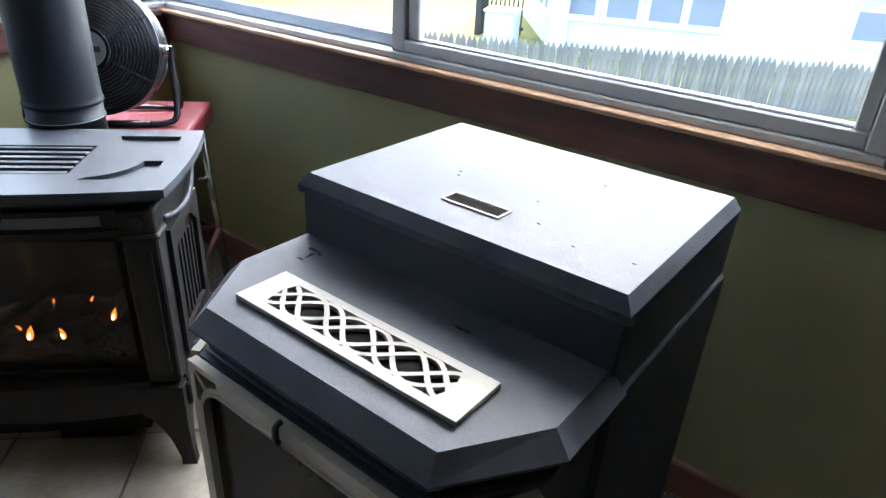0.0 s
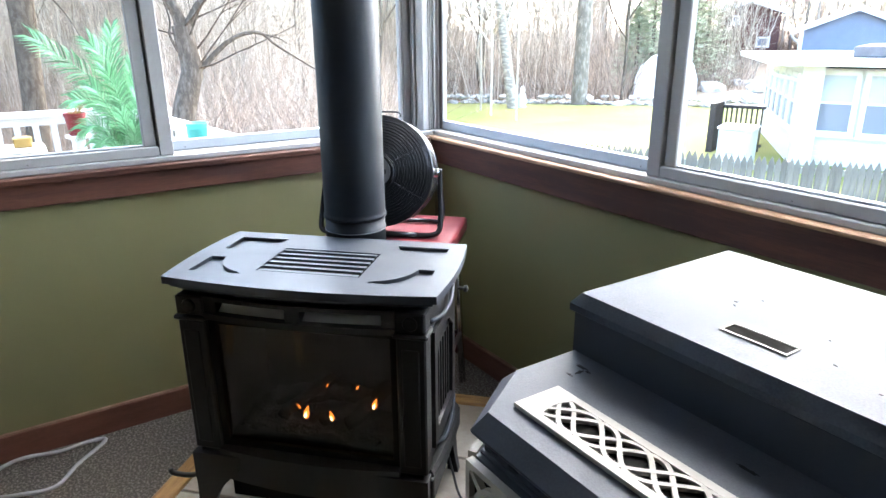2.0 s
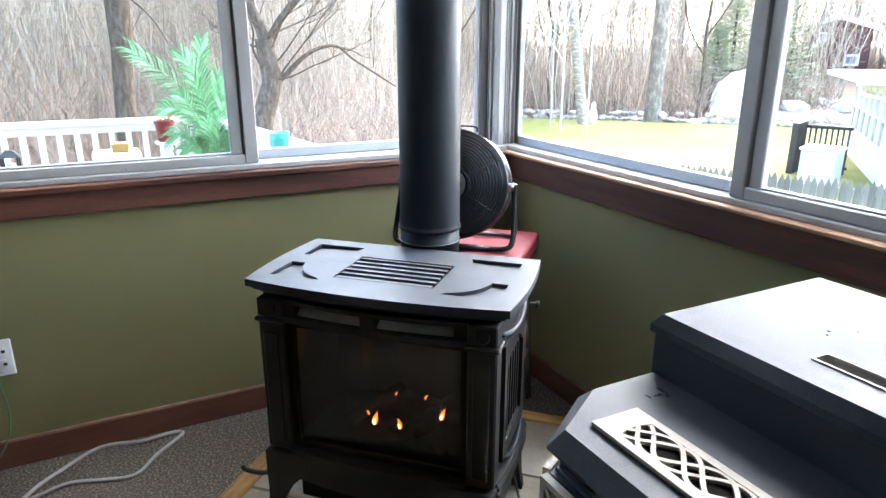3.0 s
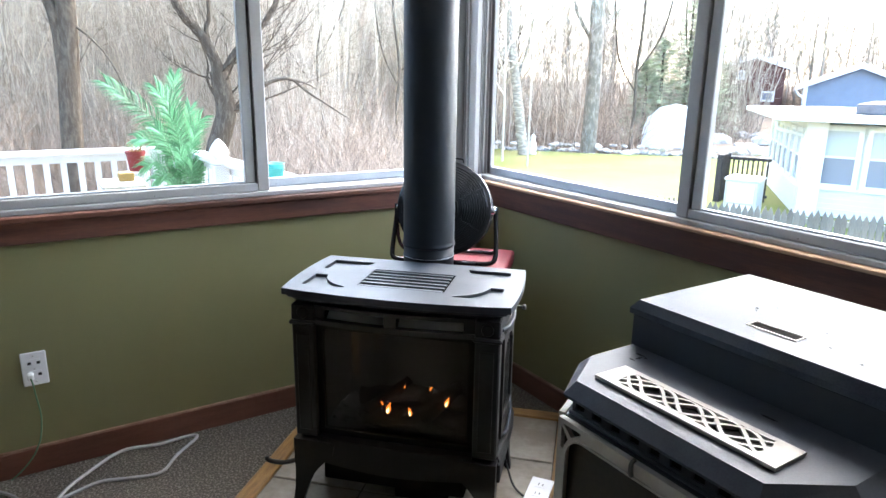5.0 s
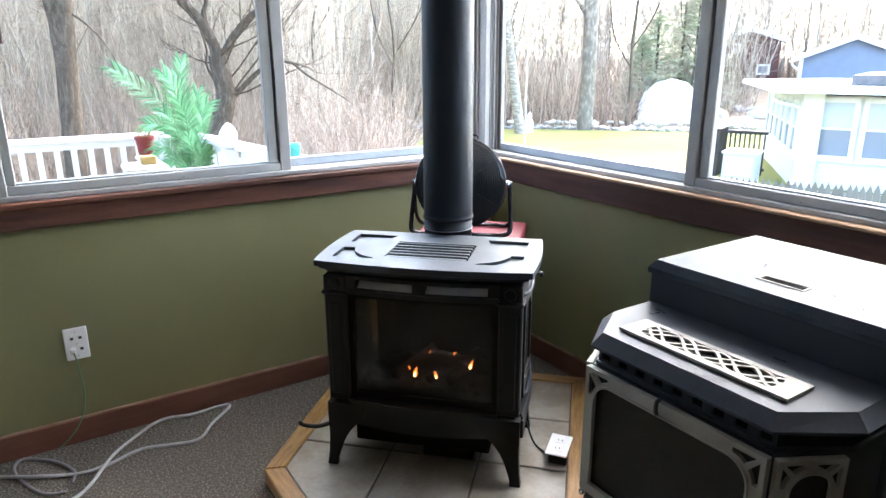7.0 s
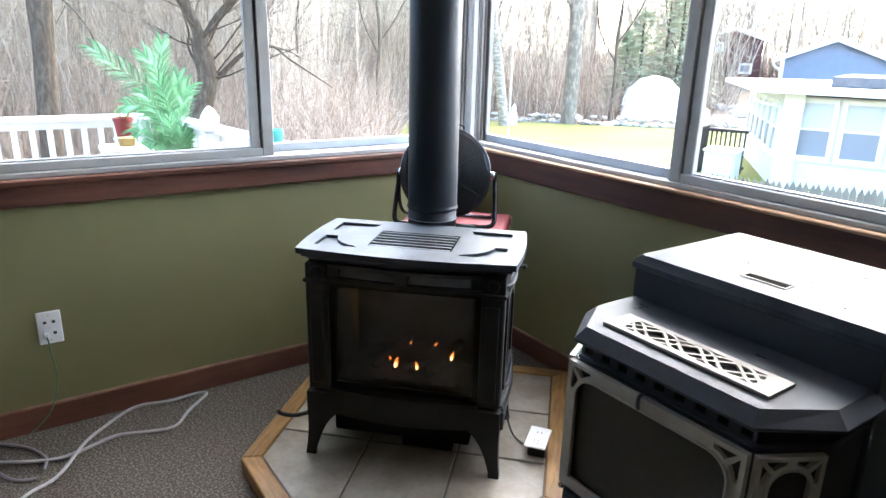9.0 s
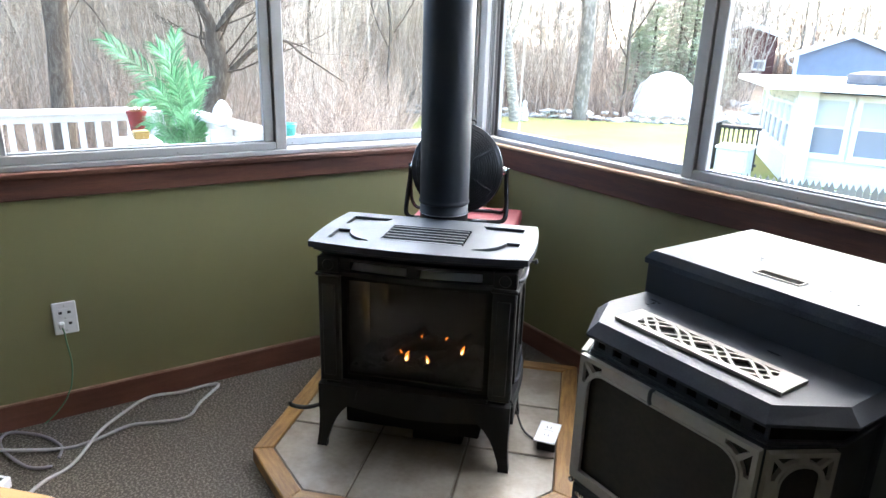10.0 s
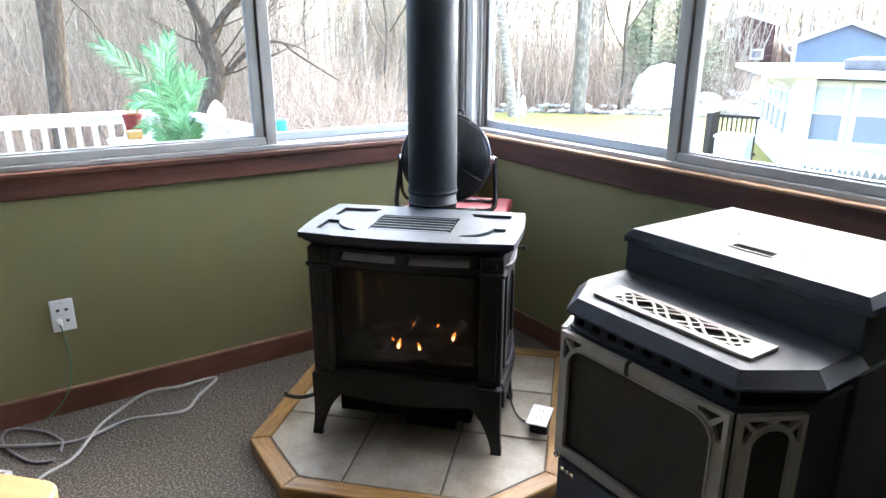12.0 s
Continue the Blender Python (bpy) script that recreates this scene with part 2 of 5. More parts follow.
def box(x0, x1, y0, y1, z0, z1, bevel=0.0, bm=None, seg=1, m=None):
    bm = bm or bmesh.new()
    vs = [bm.verts.new(p) for p in ((x0, y0, z0), (x1, y0, z0), (x1, y1, z0), (x0, y1, z0), (x0, y0, z1), (x1, y0, z1), (x1, y1, z1), (x0, y1, z1))]
    fs = [bm.faces.new([vs[i] for i in f]) for f in ((3, 2, 1, 0), (4, 5, 6, 7), (0, 1, 5, 4), (1, 2, 6, 5), (2, 3, 7, 6), (3, 0, 4, 7))]
    if bevel:
        es = list({e for f in fs for e in f.edges})
        r = bmesh.ops.bevel(bm, geom=es, offset=bevel, segments=seg, affect="EDGES", profile=0.6)
        vs = list({v for f in r["faces"] for v in f.verts} | {v for v in vs if v.is_valid})
    if m:
        bmesh.ops.transform(bm, matrix=m, verts=[v for v in vs if v.is_valid])
    return bm


def rings(loops, bm=None, cap=True, closed=True):
    """Skin loops of equally many points one after another."""
    bm = bm or bmesh.new()
    rows = [[bm.verts.new(p) for p in loop] for loop in loops]
    n = len(rows[0])
    for a, b in zip(rows, rows[1:]):
        for i in range(n if closed else n - 1):
            bm.faces.new((a[i], a[(i + 1) % n], b[(i + 1) % n], b[i]))
    if cap:
        bm.faces.new(rows[0][::-1])
        bm.faces.new(rows[-1])
    return bm


def prism(poly, z0, z1, bevel=0.0):
    bm = rings([[(x, y, z0) for x, y in poly], [(x, y, z1) for x, y in poly]])
    bmesh.ops.recalc_face_normals(bm, faces=bm.faces)
    if bevel:
        bmesh.ops.bevel(bm, geom=list(bm.edges), offset=bevel, segments=1, affect="EDGES")
    return bm


def lathe(profile, n=32, m=None):
    """Turn (radius, height) points about z."""
    bm = rings([[(r * math.cos(a), r * math.sin(a), z) for a in (2 * math.pi * i / n for i in range(n))] for r, z in profile])
    bmesh.ops.recalc_face_normals(bm, faces=bm.faces)
    if m:
        bmesh.ops.transform(bm, matrix=m, verts=bm.verts)
    return bm


def pierced(outer, holes, z0, z1):
    """A flat plate with holes."""
    bm = bmesh.new()
    edges = []
    for loop in (outer, *holes):
        vs = [bm.verts.new((x, y, z0)) for x, y in loop]
        edges += [bm.edges.new((vs[i], vs[(i + 1) % len(vs)])) for i in range(len(vs))]
    bmesh.ops.triangle_fill(bm, use_beauty=True, use_dissolve=False, edges=edges)
    r = bmesh.ops.extrude_face_region(bm, geom=list(bm.faces))
    bmesh.ops.translate(bm, verts=[g for g in r["geom"] if isinstance(g, bmesh.types.BMVert)], vec=(0, 0, z1 - z0))
    bmesh.ops.recalc_face_normals(bm, faces=bm.faces)
    return bm


def turn(bm, m):
    bmesh.ops.transform(bm, matrix=m, verts=bm.verts)
    return bm


def smooth_line(pts, n=6):
    """A rounded line through points."""
    P = [Vector(p) for p in pts]
    out = []
    for i in range(len(P) - 1):
        a, b, c, d = P[max(i - 1, 0)], P[i], P[i + 1], P[min(i + 2, len(P) - 1)]
        for k in range(n):
            t = k / n
            out.append(0.5 * (2 * b + (c - a) * t + (2 * a - 5 * b + 4 * c - d) * t * t + (3 * b - a - 3 * c + d) * t ** 3))
    return out + [P[-1]]


class Tubes:
    """Many tapered tubes in one mesh."""

    def __init__(self):
        self.v, self.f = [], []

    def add(self, pts, radii, sides=5, cap=False):
        P = [Vector(p) for p in pts]
        if not hasattr(radii, "__len__"):
            radii = [radii] * len(P)
        base = len(self.v)
        ref = None
        for i, p in enumerate(P):
            d = (P[min(i + 1, len(P) - 1)] - P[max(i - 1, 0)]).normalized()
            if ref is None:
                ref = Vector((0, 0, 1)) if abs(d.z) < 0.8 else Vector((1, 0, 0))
            a = d.cross(ref).normalized()
            b = d.cross(a)
            ref = a.cross(d)
            for k in range(sides):
                w = 2 * math.pi * k / sides
                self.v.append(tuple(p + (a * math.cos(w) + b * math.sin(w)) * radii[i]))
        for i in range(len(P) - 1):
            for k in range(sides):
                q, r = base + i * sides, (k + 1) % sides
                self.f.append((q + k, q + r, q + sides + r, q + sides + k))
        if cap:
            self.f.append(tuple(base + k for k in range(sides))[::-1])
            self.f.append(tuple(base + (len(P) - 1) * sides + k for k in range(sides)))
        return self

    def ring(self, centre, ax, ay, r, wire, n=40, sides=5):
        c, ax, ay = Vector(centre), Vector(ax), Vector(ay)
        return self.add([c + r * (ax * math.cos(2 * math.pi * i / n) + ay * math.sin(2 * math.pi * i / n)) for i in range(n + 1)], wire, sides)

    def mesh(self, name, smooth=True):
        me = bpy.data.meshes.new(name)
        me.from_pydata(self.v, [], self.f)
        if smooth:
            me.polygons.foreach_set("use_smooth", [True] * len(me.polygons))
        return me

    def part(self, name, material, parent=None, label="", smooth=True):
        me = self.mesh(name, smooth)
        me.materials.append(material)
        ob = new(name, me)
        if parent:
            ob.parent = parent
        return tagged(ob, label) if label else ob


def shared(name, ob, m, parent):
    """Another piece on the mesh of ob."""
    o = new(name, ob.data)
    o.parent = parent
    o.matrix_basis = m
    return o


# ---- the room ----
WX, WY, TOP = 5.2, -5.0, 2.32      # far ends of the room, ceiling
SILL, HEAD = 0.845, 2.02           # window opening
LEFT_END, RIGHT_END = 1.86, 2.085  # how far the two windows reach from the corner
THICK = 0.14


def wall_with_opening(name, side, far, end, label):
    """side 'w': the wall x = 0; side 'n': the wall y = 0. The opening runs from the corner to end."""
    bm = bmesh.new()

    def slab(s0, s1, z0, z1):
        if side == "w":
            box(-THICK, 0, -s1, -s0, z0, z1, bm=bm)
        else:
            box(s0, s1, 0, THICK, z0, z1, bm=bm)
    slab(0.0, far, 0, SILL - 0.03)
    slab(0.0, far, HEAD, TOP)
    slab(end, far, SILL - 0.03, HEAD)
    return structure(name, bm, OLIVE, label, "wall")


wall_with_opening("wall_west", "w", -WY, LEFT_END, "olive green painted wall below a wide window")
wall_with_opening("wall_north", "n", WX, RIGHT_END, "olive green painted wall below a sliding window")
structure("wall_east", box(WX, WX + THICK, WY, THICK, 0, TOP), FILLPAINT, "plain unseen wall closing the room, pale for fill light", "wall")
structure("wall_south", box(-THICK, WX + THICK, WY - THICK, WY, 0, TOP), FILLPAINT, "plain unseen wall closing the room, pale for fill light", "wall")
structure("corner_post", box(-THICK, -0.053, 0.002, 0.066, -0.3, TOP), VINYLSHADE, "corner post between two windows, shade painted grey", "post")
structure("corner_wall", box(-0.052, -0.001, 0.001, THICK, -0.3, 0.842), OLIVE, "olive wall corner below the windows", "wall")
structure("ceiling", box(-THICK, WX + THICK, WY - THICK, THICK, TOP, TOP + 0.1), CEIL, "plain unseen ceiling, white for fill light", "ceiling")
structure("floor", box(-THICK, WX + THICK, WY - THICK, THICK, -0.1, 0.0), CARPET, "speckled grey-beige carpet floor", "floor")
# skirting boards, with a thin paler top edge
structure("baseboard", box(0, 0.014, WY, -0.014, 0, 0.086, 0.002), BASEWOOD, "red-brown stained wooden baseboard", "baseboard")
structure("baseboard", box(0, WX, -0.014, 0, 0, 0.086, 0.002), BASEWOOD, "red-brown stained wooden baseboard", "baseboard")
structure("trim", box(0, 0.0115, WY, -0.014, 0.086, 0.0905, 0.001), PALEWOOD, "thin pale top edge of a baseboard", "trim")
structure("trim", box(0, WX, -0.0115, 0, 0.086, 0.0905, 0.001), PALEWOOD, "thin pale top edge of a baseboard", "trim")
# apron boards under the sills and the sill boards
structure("trim", box(0, 0.018, -2.6, -0.018, 0.757, 0.822, 0.002), CEDAR_Y, "red-brown cedar apron board under the sill", "trim")
structure("trim", box(0, 2.9, -0.018, 0, 0.745, 0.8305, 0.002), CEDAR_X, "red-brown cedar apron board under the sill", "trim")
structure("window_sill", box(-0.03, 0.030, -2.6, -0.030, 0.822, 0.842, 0.004), CEDAR_Y, "worn red-brown wooden window sill board", "sill")
structure("window_sill", box(-0.03, 2.9, -0.030, 0.03, 0.831, 0.843, 0.003), PINE, "worn orange pine window sill board", "sill")
structure("trim", box(0, 0.02, -1.95, -LEFT_END, 0.842, 2.1, 0.003), CEDAR, "red-brown cedar window casing", "trim")
structure("trim", box(RIGHT_END, 2.17, -0.02, 0, 0.843, 2.1, 0.003), CEDAR, "red-brown cedar window casing", "trim")


def slider(name, side, end, m0, m1, label):
    """A two-pane sliding window: the outer sash by the corner, the inner one beyond the meeting stile at m0 to m1."""
    w = thing(name, Matrix(), label, "window", kind="structure")

    def bar(nm, s0, s1, d0, d1, z0, z1, material=VINYL, bevel=0.003, parent=w):
        if side == "w":
            return part(nm, box(-d1, -d0, -s1, -s0, z0, z1, bevel), material, parent)
        return part(nm, box(s0, s1, d0, d1, z0, z1, bevel), material, parent)
    # outer frame
    east = side == "n"
    c0, c1, c2 = (-0.052, -0.030, -0.004) if east else (0.0, 0.046, 0.094)   # jamb, stile, glass by the corner
    o0, o1 = (0.042, 0.064) if east else (0.082, 0.106)                       # depth of the outer sash
    bar("frame_sill", c0, end, -0.004, 0.125, 0.8425, 0.860)
    bar("frame_head", c0, end, 0.0, 0.125, HEAD - 0.03, HEAD - 0.001)
    bar("frame_jamb", end - 0.035, end - 0.001, -0.003, 0.125, 0.860, HEAD - 0.03)
    bar("frame_jamb", c0, c1 - 0.006, 0.012, o1 + 0.004, 0.860, HEAD - 0.03)
    for k in range(2):
        bar("jamb_groove", c0 + 0.004 + k * 0.008, c0 + 0.0065 + k * 0.008, 0.0095, 0.0125, 0.862, HEAD - 0.03, VINYLDARK, 0)
    bar("jamb_rib", c1 - 0.006, c1 + 0.006, o0 - 0.026, o0 - 0.016, 0.860, HEAD - 0.03)
    bar("jamb_rib", c1 - 0.006, c1, o0 - 0.016, o0 - 0.002, 0.860, HEAD - 0.03, VINYLDARK, 0)
    # outer sash, by the corner
    z0 = 0.8605
    bar("outer_sash", c1, c2 - 0.012, o0, o1, z0, HEAD - 0.032, VINYLSHADE)
    bar("sash_groove", c2 - 0.012, c2 - 0.008, o0 + 0.003, o1, z0, HEAD - 0.032, VINYLDARK, 0)
    bar("outer_sash", c2 - 0.008, c2, o0, o1, z0, HEAD - 0.032)
    bar("outer_sash", m0 - 0.006, m0 + 0.03, o0 + 0.016 if east else o0, o1 + 0.012, z0, HEAD - 0.032)
    bar("sash_rail", c2, m0 - 0.006, o0, o1, z0, 0.893, VINYLSKY)
    bar("sash_rail", c2, m0 - 0.006, o0, o1, HEAD - 0.07, HEAD - 0.032)
    g = bar("glass_pane", c2 - 0.004, m0 - 0.002, (o0 + o1) / 2 - 0.002, (o0 + o1) / 2 + 0.002, 0.889, HEAD - 0.066, GLASS, 0)
    g.visible_shadow = False
    # inner sash
    bar("inner_sash", m0, m0 + 0.042, 0.006, 0.040, 0.8605, HEAD - 0.032)
    bar("sash_groove", m0 + 0.042, m0 + 0.048, 0.022, 0.040, 0.872, HEAD - 0.036, VINYLDARK, 0)
    bar("inner_sash", m0 + 0.048, m1, 0.012, 0.038, 0.8905, HEAD - 0.034)
    bar("inner_sash", end - 0.062, end - 0.036, 0.008, 0.038, 0.8905, HEAD - 0.032)
    bar("sash_rail", m0 + 0.042, end - 0.036, 0.006, 0.038, 0.8605, 0.890)
    bar("glazing_bead", m1, end - 0.062, 0.016, 0.034, 0.890, 0.8965, VINYLSKY, 0.002)
    bar("sash_rail", m1, end - 0.060, 0.008, 0.038, HEAD - 0.07, HEAD - 0.032)
    g = bar("glass_pane", m1 - 0.004, end - 0.058, 0.023, 0.027, 0.892, HEAD - 0.066, GLASS if east else SCREENED, 0)
    g.visible_shadow = False
    # small screws in the lower rail
    for s in (0.15, m0 - 0.05, m1 + 0.3):
        bar("screw", s, s + 0.004, 0.0045 if s > m0 else o0 - 0.0015, 0.008 if s > m0 else o0 + 0.002, 0.868, 0.872, VINYLDARK, 0.001)
    return w


slider("window_1", "w", LEFT_END, 0.932, 1.014, "off-white sliding window with two tall panes")
slider("window_2", "n", RIGHT_END, 1.006, 1.088, "off-white sliding window with two wide panes")

# maroon board hanging at the end of the west window
sh = thing("window_shutter", pose(0.022, -1.87, 1.30), "dark maroon wooden shutter board hanging beside the window", "shutter")
part("edge_board", box(0, 0.03, 0.075, 0.105, 0.0, 0.8, 0.003), MAROON, sh)
part("panel", box(0.004, 0.022, -0.10, 0.075, 0.07, 0.8, 0.002), DARKWOOD, sh)

# ---- hearth pad, turned into the corner ----
C45 = pose(0, 0, 0, 0, 0, 45)
VC = -0.025
hearth = thing("hearth_pad", C45, "tiled corner hearth pad with a golden oak rim", "hearth", kind="structure")
HU0, HU1, HV, HC = 0.566, 1.462, 0.427, 0.165


def hearth_outline(o):
    k = o * 0.414
    return [(VC - HV - o, -HU0 + o), (VC - HV - o, -(HU1 - HC) - k), (VC - HV + HC - k, -HU1 - o), (VC + HV - HC + k, -HU1 - o),
            (VC + HV + o, -(HU1 - HC) - k), (VC + HV + o, -HU0 + o)]


part("bed", prism(hearth_outline(0.002), 0.0, 0.039), GROUT, hearth)
inner, outer = hearth_outline(0.0), hearth_outline(0.058)
for i in range(6):
    j = (i + 1) % 6
    quad = [inner[i], inner[j], outer[j], outer[i]]
    cx, cy = (inner[i][0] + outer[j][0]) / 2, (inner[i][1] + outer[j][1]) / 2
    dx, dy = inner[j][0] - inner[i][0], inner[j][1] - inner[i][1]
    frm = pose(cx, cy, 0, 0, 0, math.degrees(math.atan2(dy, dx)))
    inv = frm.inverted()
    loc = [tuple((inv @ Vector((x, y, 0)))[:2]) for x, y in quad]
    b = part("oak_board", prism(loc, 0.001, 0.047, 0.004), OAK, hearth)
    b.matrix_basis = frm


def clip_poly(poly, a, b, c):
    """The part of a polygon where a*x + b*y <= c."""
    out = []
    for p, q in zip(poly, poly[1:] + poly[:1]):
        fp, fq = a * p[0] + b * p[1] - c, a * q[0] + b * q[1] - c
        if fp <= 0:
            out.append(p)
        if fp * fq < 0:
            t = fp / (fp - fq)
            out.append((p[0] + t * (q[0] - p[0]), p[1] + t * (q[1] - p[1])))
    return out


vj, uj = [VC - HV, -0.158, 0.127, VC + HV], [HU0, 0.851, 1.140, HU1]
G = 0.004
for i in range(3):
    for j in range(3):
        poly = [(vj[i] + G, -uj[j + 1] + G), (vj[i + 1] - G, -uj[j + 1] + G), (vj[i + 1] - G, -uj[j] - G), (vj[i] + G, -uj[j] - G)]
        c = HV + HU1 - HC - 0.006
        poly = clip_poly(poly, -1, -1, c - VC)
        poly = clip_poly(poly, 1, -1, c + VC)
        part("tile", prism(poly, 0.036, 0.0445, 0.002), TILE, hearth)

# ---- gas stove ----
SU, SV = 1.06, -0.03
STOVE = C45 @ pose(SV, -SU, 0.0445)
Z0 = 0.0445  # heights below are above the floor


def gas_stove():
    st = thing("gas_stove", C45 @ pose(SV, -SU, 0), "black cast iron gas stove, fire lit, on a tiled hearth", "stove")
    W = 0.313

    def outline(o, zz, bow=0.026, side=0.012, n=10):
        """The bowed outline of the top, grown by o."""
        pts = []
        for i in range(n + 1):
            t = -1 + 2 * i / n
            pts.append(((W + o) * t, -0.172 - o - bow * (1 - t * t), zz))
        for i in range(1, n + 1):
            t = -1 + 2 * i / n
            pts.append((W + o + side * (1 - t * t), -0.172 - o + (0.352 + 2 * o) * i / n, zz))
        pts.append((-W - o, 0.18 + o, zz))
        for i in range(1, n):
            t = -1 + 2 * i / n
            pts.append((-W - o - side * (1 - t * t), 0.18 + o - (0.352 + 2 * o) * i / n, zz))
        return pts
    # top plate: a lower tray and an upper plate with cut corners and a grille
    bm = rings([outline(-0.03, 0.660), outline(-0.022, 0.668), outline(-0.012, 0.674), outline(-0.010, 0.680), outline(0.0, 0.684), outline(0.0, 0.6925)])
    part("top_tray", bm, IRONSHEEN, st, "stove top with recessed corners, sky sheen painted dark grey")
    flat = [(x, y) for x, y, _ in outline(0.0, 0)]
    holes = [[(-0.124, -0.096), (0.122, -0.096), (0.122, 0.066), (-0.124, 0.066)]]

    def corner(sx, front):
        R, cx, cy = 0.112, 0.128, -0.005
        x1 = 0.276
        pts = []
        if front:
            y0, y1 = -0.122, -0.022
            a0, a1 = math.asin((y1 - cy) / R), -1.28
            arc = [(cx + R * math.cos(a0 + (a1 - a0) * i / 10), cy + R * math.sin(a0 + (a1 - a0) * i / 10)) for i in range(11)]
            pts = [(x1, y1)] + arc + [(cx + 0.02, y0 - 0.002), (x1, y0)]
        else:
            y0, y1 = 0.134, 0.040
            a0, a1 = math.asin((y1 - cy) / R), 1.28
            arc = [(cx + R * math.cos(a0 + (a1 - a0) * i / 10), cy + R * math.sin(a0 + (a1 - a0) * i / 10)) for i in range(11)]
            pts = [(x1, y1)] + arc + [(cx + 0.02, y0), (x1, y0)]
        return [(sx * x, y) for x, y in pts]
    for sx in (-1, 1):
        holes += [corner(sx, True), corner(sx, False)]
    part("top_plate", pierced(flat, holes, 0.6925, 0.7015), IRONSHEEN, st, "satin iron top plate, sky sheen put into its grey")
    well = part("grille_gap_shade", box(-0.126, 0.124, -0.098, 0.068, 0.6926, 0.6930), SOOTSHADE, st)
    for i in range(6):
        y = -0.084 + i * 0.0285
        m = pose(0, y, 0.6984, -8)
        part("grille_slat", box(-0.1235, 0.1150, -0.0105, 0.0105, -0.0018, 0.0018, 0.001, m=m), IRONSHEEN, st)
    # cabinet
    bw, f, bk = 0.282, -0.158, 0.150
    part("cabinet_side", box(-bw, -bw + 0.02, f + 0.03, bk, 0.21, 0.655, 0.002), IRON, st)
    part("cabinet_side", box(bw - 0.02, bw, f + 0.03, bk, 0.21, 0.655, 0.002), IRON, st)
    part("cabinet_back", box(-bw + 0.02, bw - 0.02, bk - 0.012, bk, 0.21, 0.655), IRON, st)
    part("cabinet_floor", box(-bw + 0.02, bw - 0.02, f + 0.03, bk - 0.012, 0.21, 0.225), IRON, st)
    part("firebox_roof", box(-bw + 0.02, bw - 0.02, f + 0.03, bk - 0.012, 0.600, 0.612), SOOTSHADE, st)
    part("firebox_back", box(-0.262, 0.262, 0.085, 0.095, 0.225, 0.60), SOOTSHADE, st)
    for sx in (-1, 1):
        part("firebox_wall", turn(box(-0.005, 0.005, -0.10, 0.10, 0.225, 0.60), pose(sx * 0.232, -0.012, 0, 0, 0, sx * 8)), SOOTSHADE, st)
    # front columns with a stepped face
    for sx in (-1, 1):
        x0, x1 = sorted((sx * 0.288, sx * 0.222))
        part("column", box(x0, x1, f - 0.012, f + 0.035, 0.262, 0.600, 0.004), IRON, st)
        part("column_face", box(x0 + 0.014, x1 - 0.014, f - 0.017, f - 0.011, 0.285, 0.575, 0.002), IRON, st)
        part("capital", box(x0 - 0.006, x1 + 0.006, f - 0.020, f + 0.04, 0.600, 0.612, 0.004), IRON, st)
        part("column_block", box(x0, x1, f - 0.013, f + 0.035, 0.612, 0.658, 0.003), IRON, st)
        part("rosette", lathe([(0.001, 0.005), (0.006, 0.006), (0.010, 0.003), (0.014, 0.005), (0.017, 0.0)], 20,
                              Matrix.Translation((sx * 0.255, f - 0.013, 0.635)) @ pose(0, 0, 0, 90)), IRON, st, smooth=True)
    # upper band with two air slots, bowed forward

    def bowed(x0, x1, z0, z1, d, depth, bow=0.018, n=10):
        loops = []
        for i in range(n + 1):
            x = x0 + (x1 - x0) * i / n
            y = d - bow * (1 - (x / 0.222) ** 2)
            loops.append([(x, y, z0), (x, y + depth, z0), (x, y + depth, z1), (x, y, z1)])
        b = rings(loops)
        bmesh.ops.recalc_face_normals(b, faces=b.faces)
        return b
    part("upper_rail", bowed(-0.222, 0.222, 0.650, 0.660, f - 0.010, 0.03), IRON, st)
    part("slot_rail", bowed(-0.222, 0.222, 0.606, 0.620, f - 0.014, 0.035), IRON, st)
    part("slot_divider", bowed(-0.019, 0.015, 0.620, 0.650, f - 0.008, 0.03), IRON, st)
    for x0, x1 in ((-0.222, -0.190), (0.192, 0.222)):
        part("slot_end", bowed(x0, x1, 0.620, 0.650, f - 0.006, 0.03), IRON, st)
    for x0, x1 in ((-0.190, -0.019), (0.015, 0.192)):
        n = 8
        loops = []
        for i in range(n + 1):
            x = x0 + (x1 - x0) * i / n
            y = f - 0.016 * (1 - (x / 0.222) ** 2)
            loops.append([(x, y + 0.004, 0.621), (x, y + 0.042, 0.646), (x, y + 0.044, 0.644), (x, y + 0.008, 0.620)])
        b = rings(loops)
        bmesh.ops.recalc_face_normals(b, faces=b.faces)
        part("air_deflector", b, BAFFLE, st, "sloped deflector inside the air slot, reflected light painted grey")
    # front glass in its frame
    fr = part("glass_frame", turn(pierced([(-0.222, 0.262), (0.222, 0.262), (0.222, 0.606), (-0.222, 0.606)],
                                          [[(-0.205, 0.285), (0.205, 0.285), (0.205, 0.588), (-0.205, 0.588)]], 0, 0.018), pose(0, f + 0.022, 0, 90)), SOOTSHADE, st)
    gl = part("front_glass", box(-0.206, 0.206, f + 0.012, f + 0.016, 0.284, 0.589), FIREGLASS, st, "dark tinted fire glass")
    gl.visible_shadow = False
    # lower rails
    part("lower_rail", bowed(-0.222, 0.222, 0.245, 0.268, f - 0.016, 0.05), IRON, st)
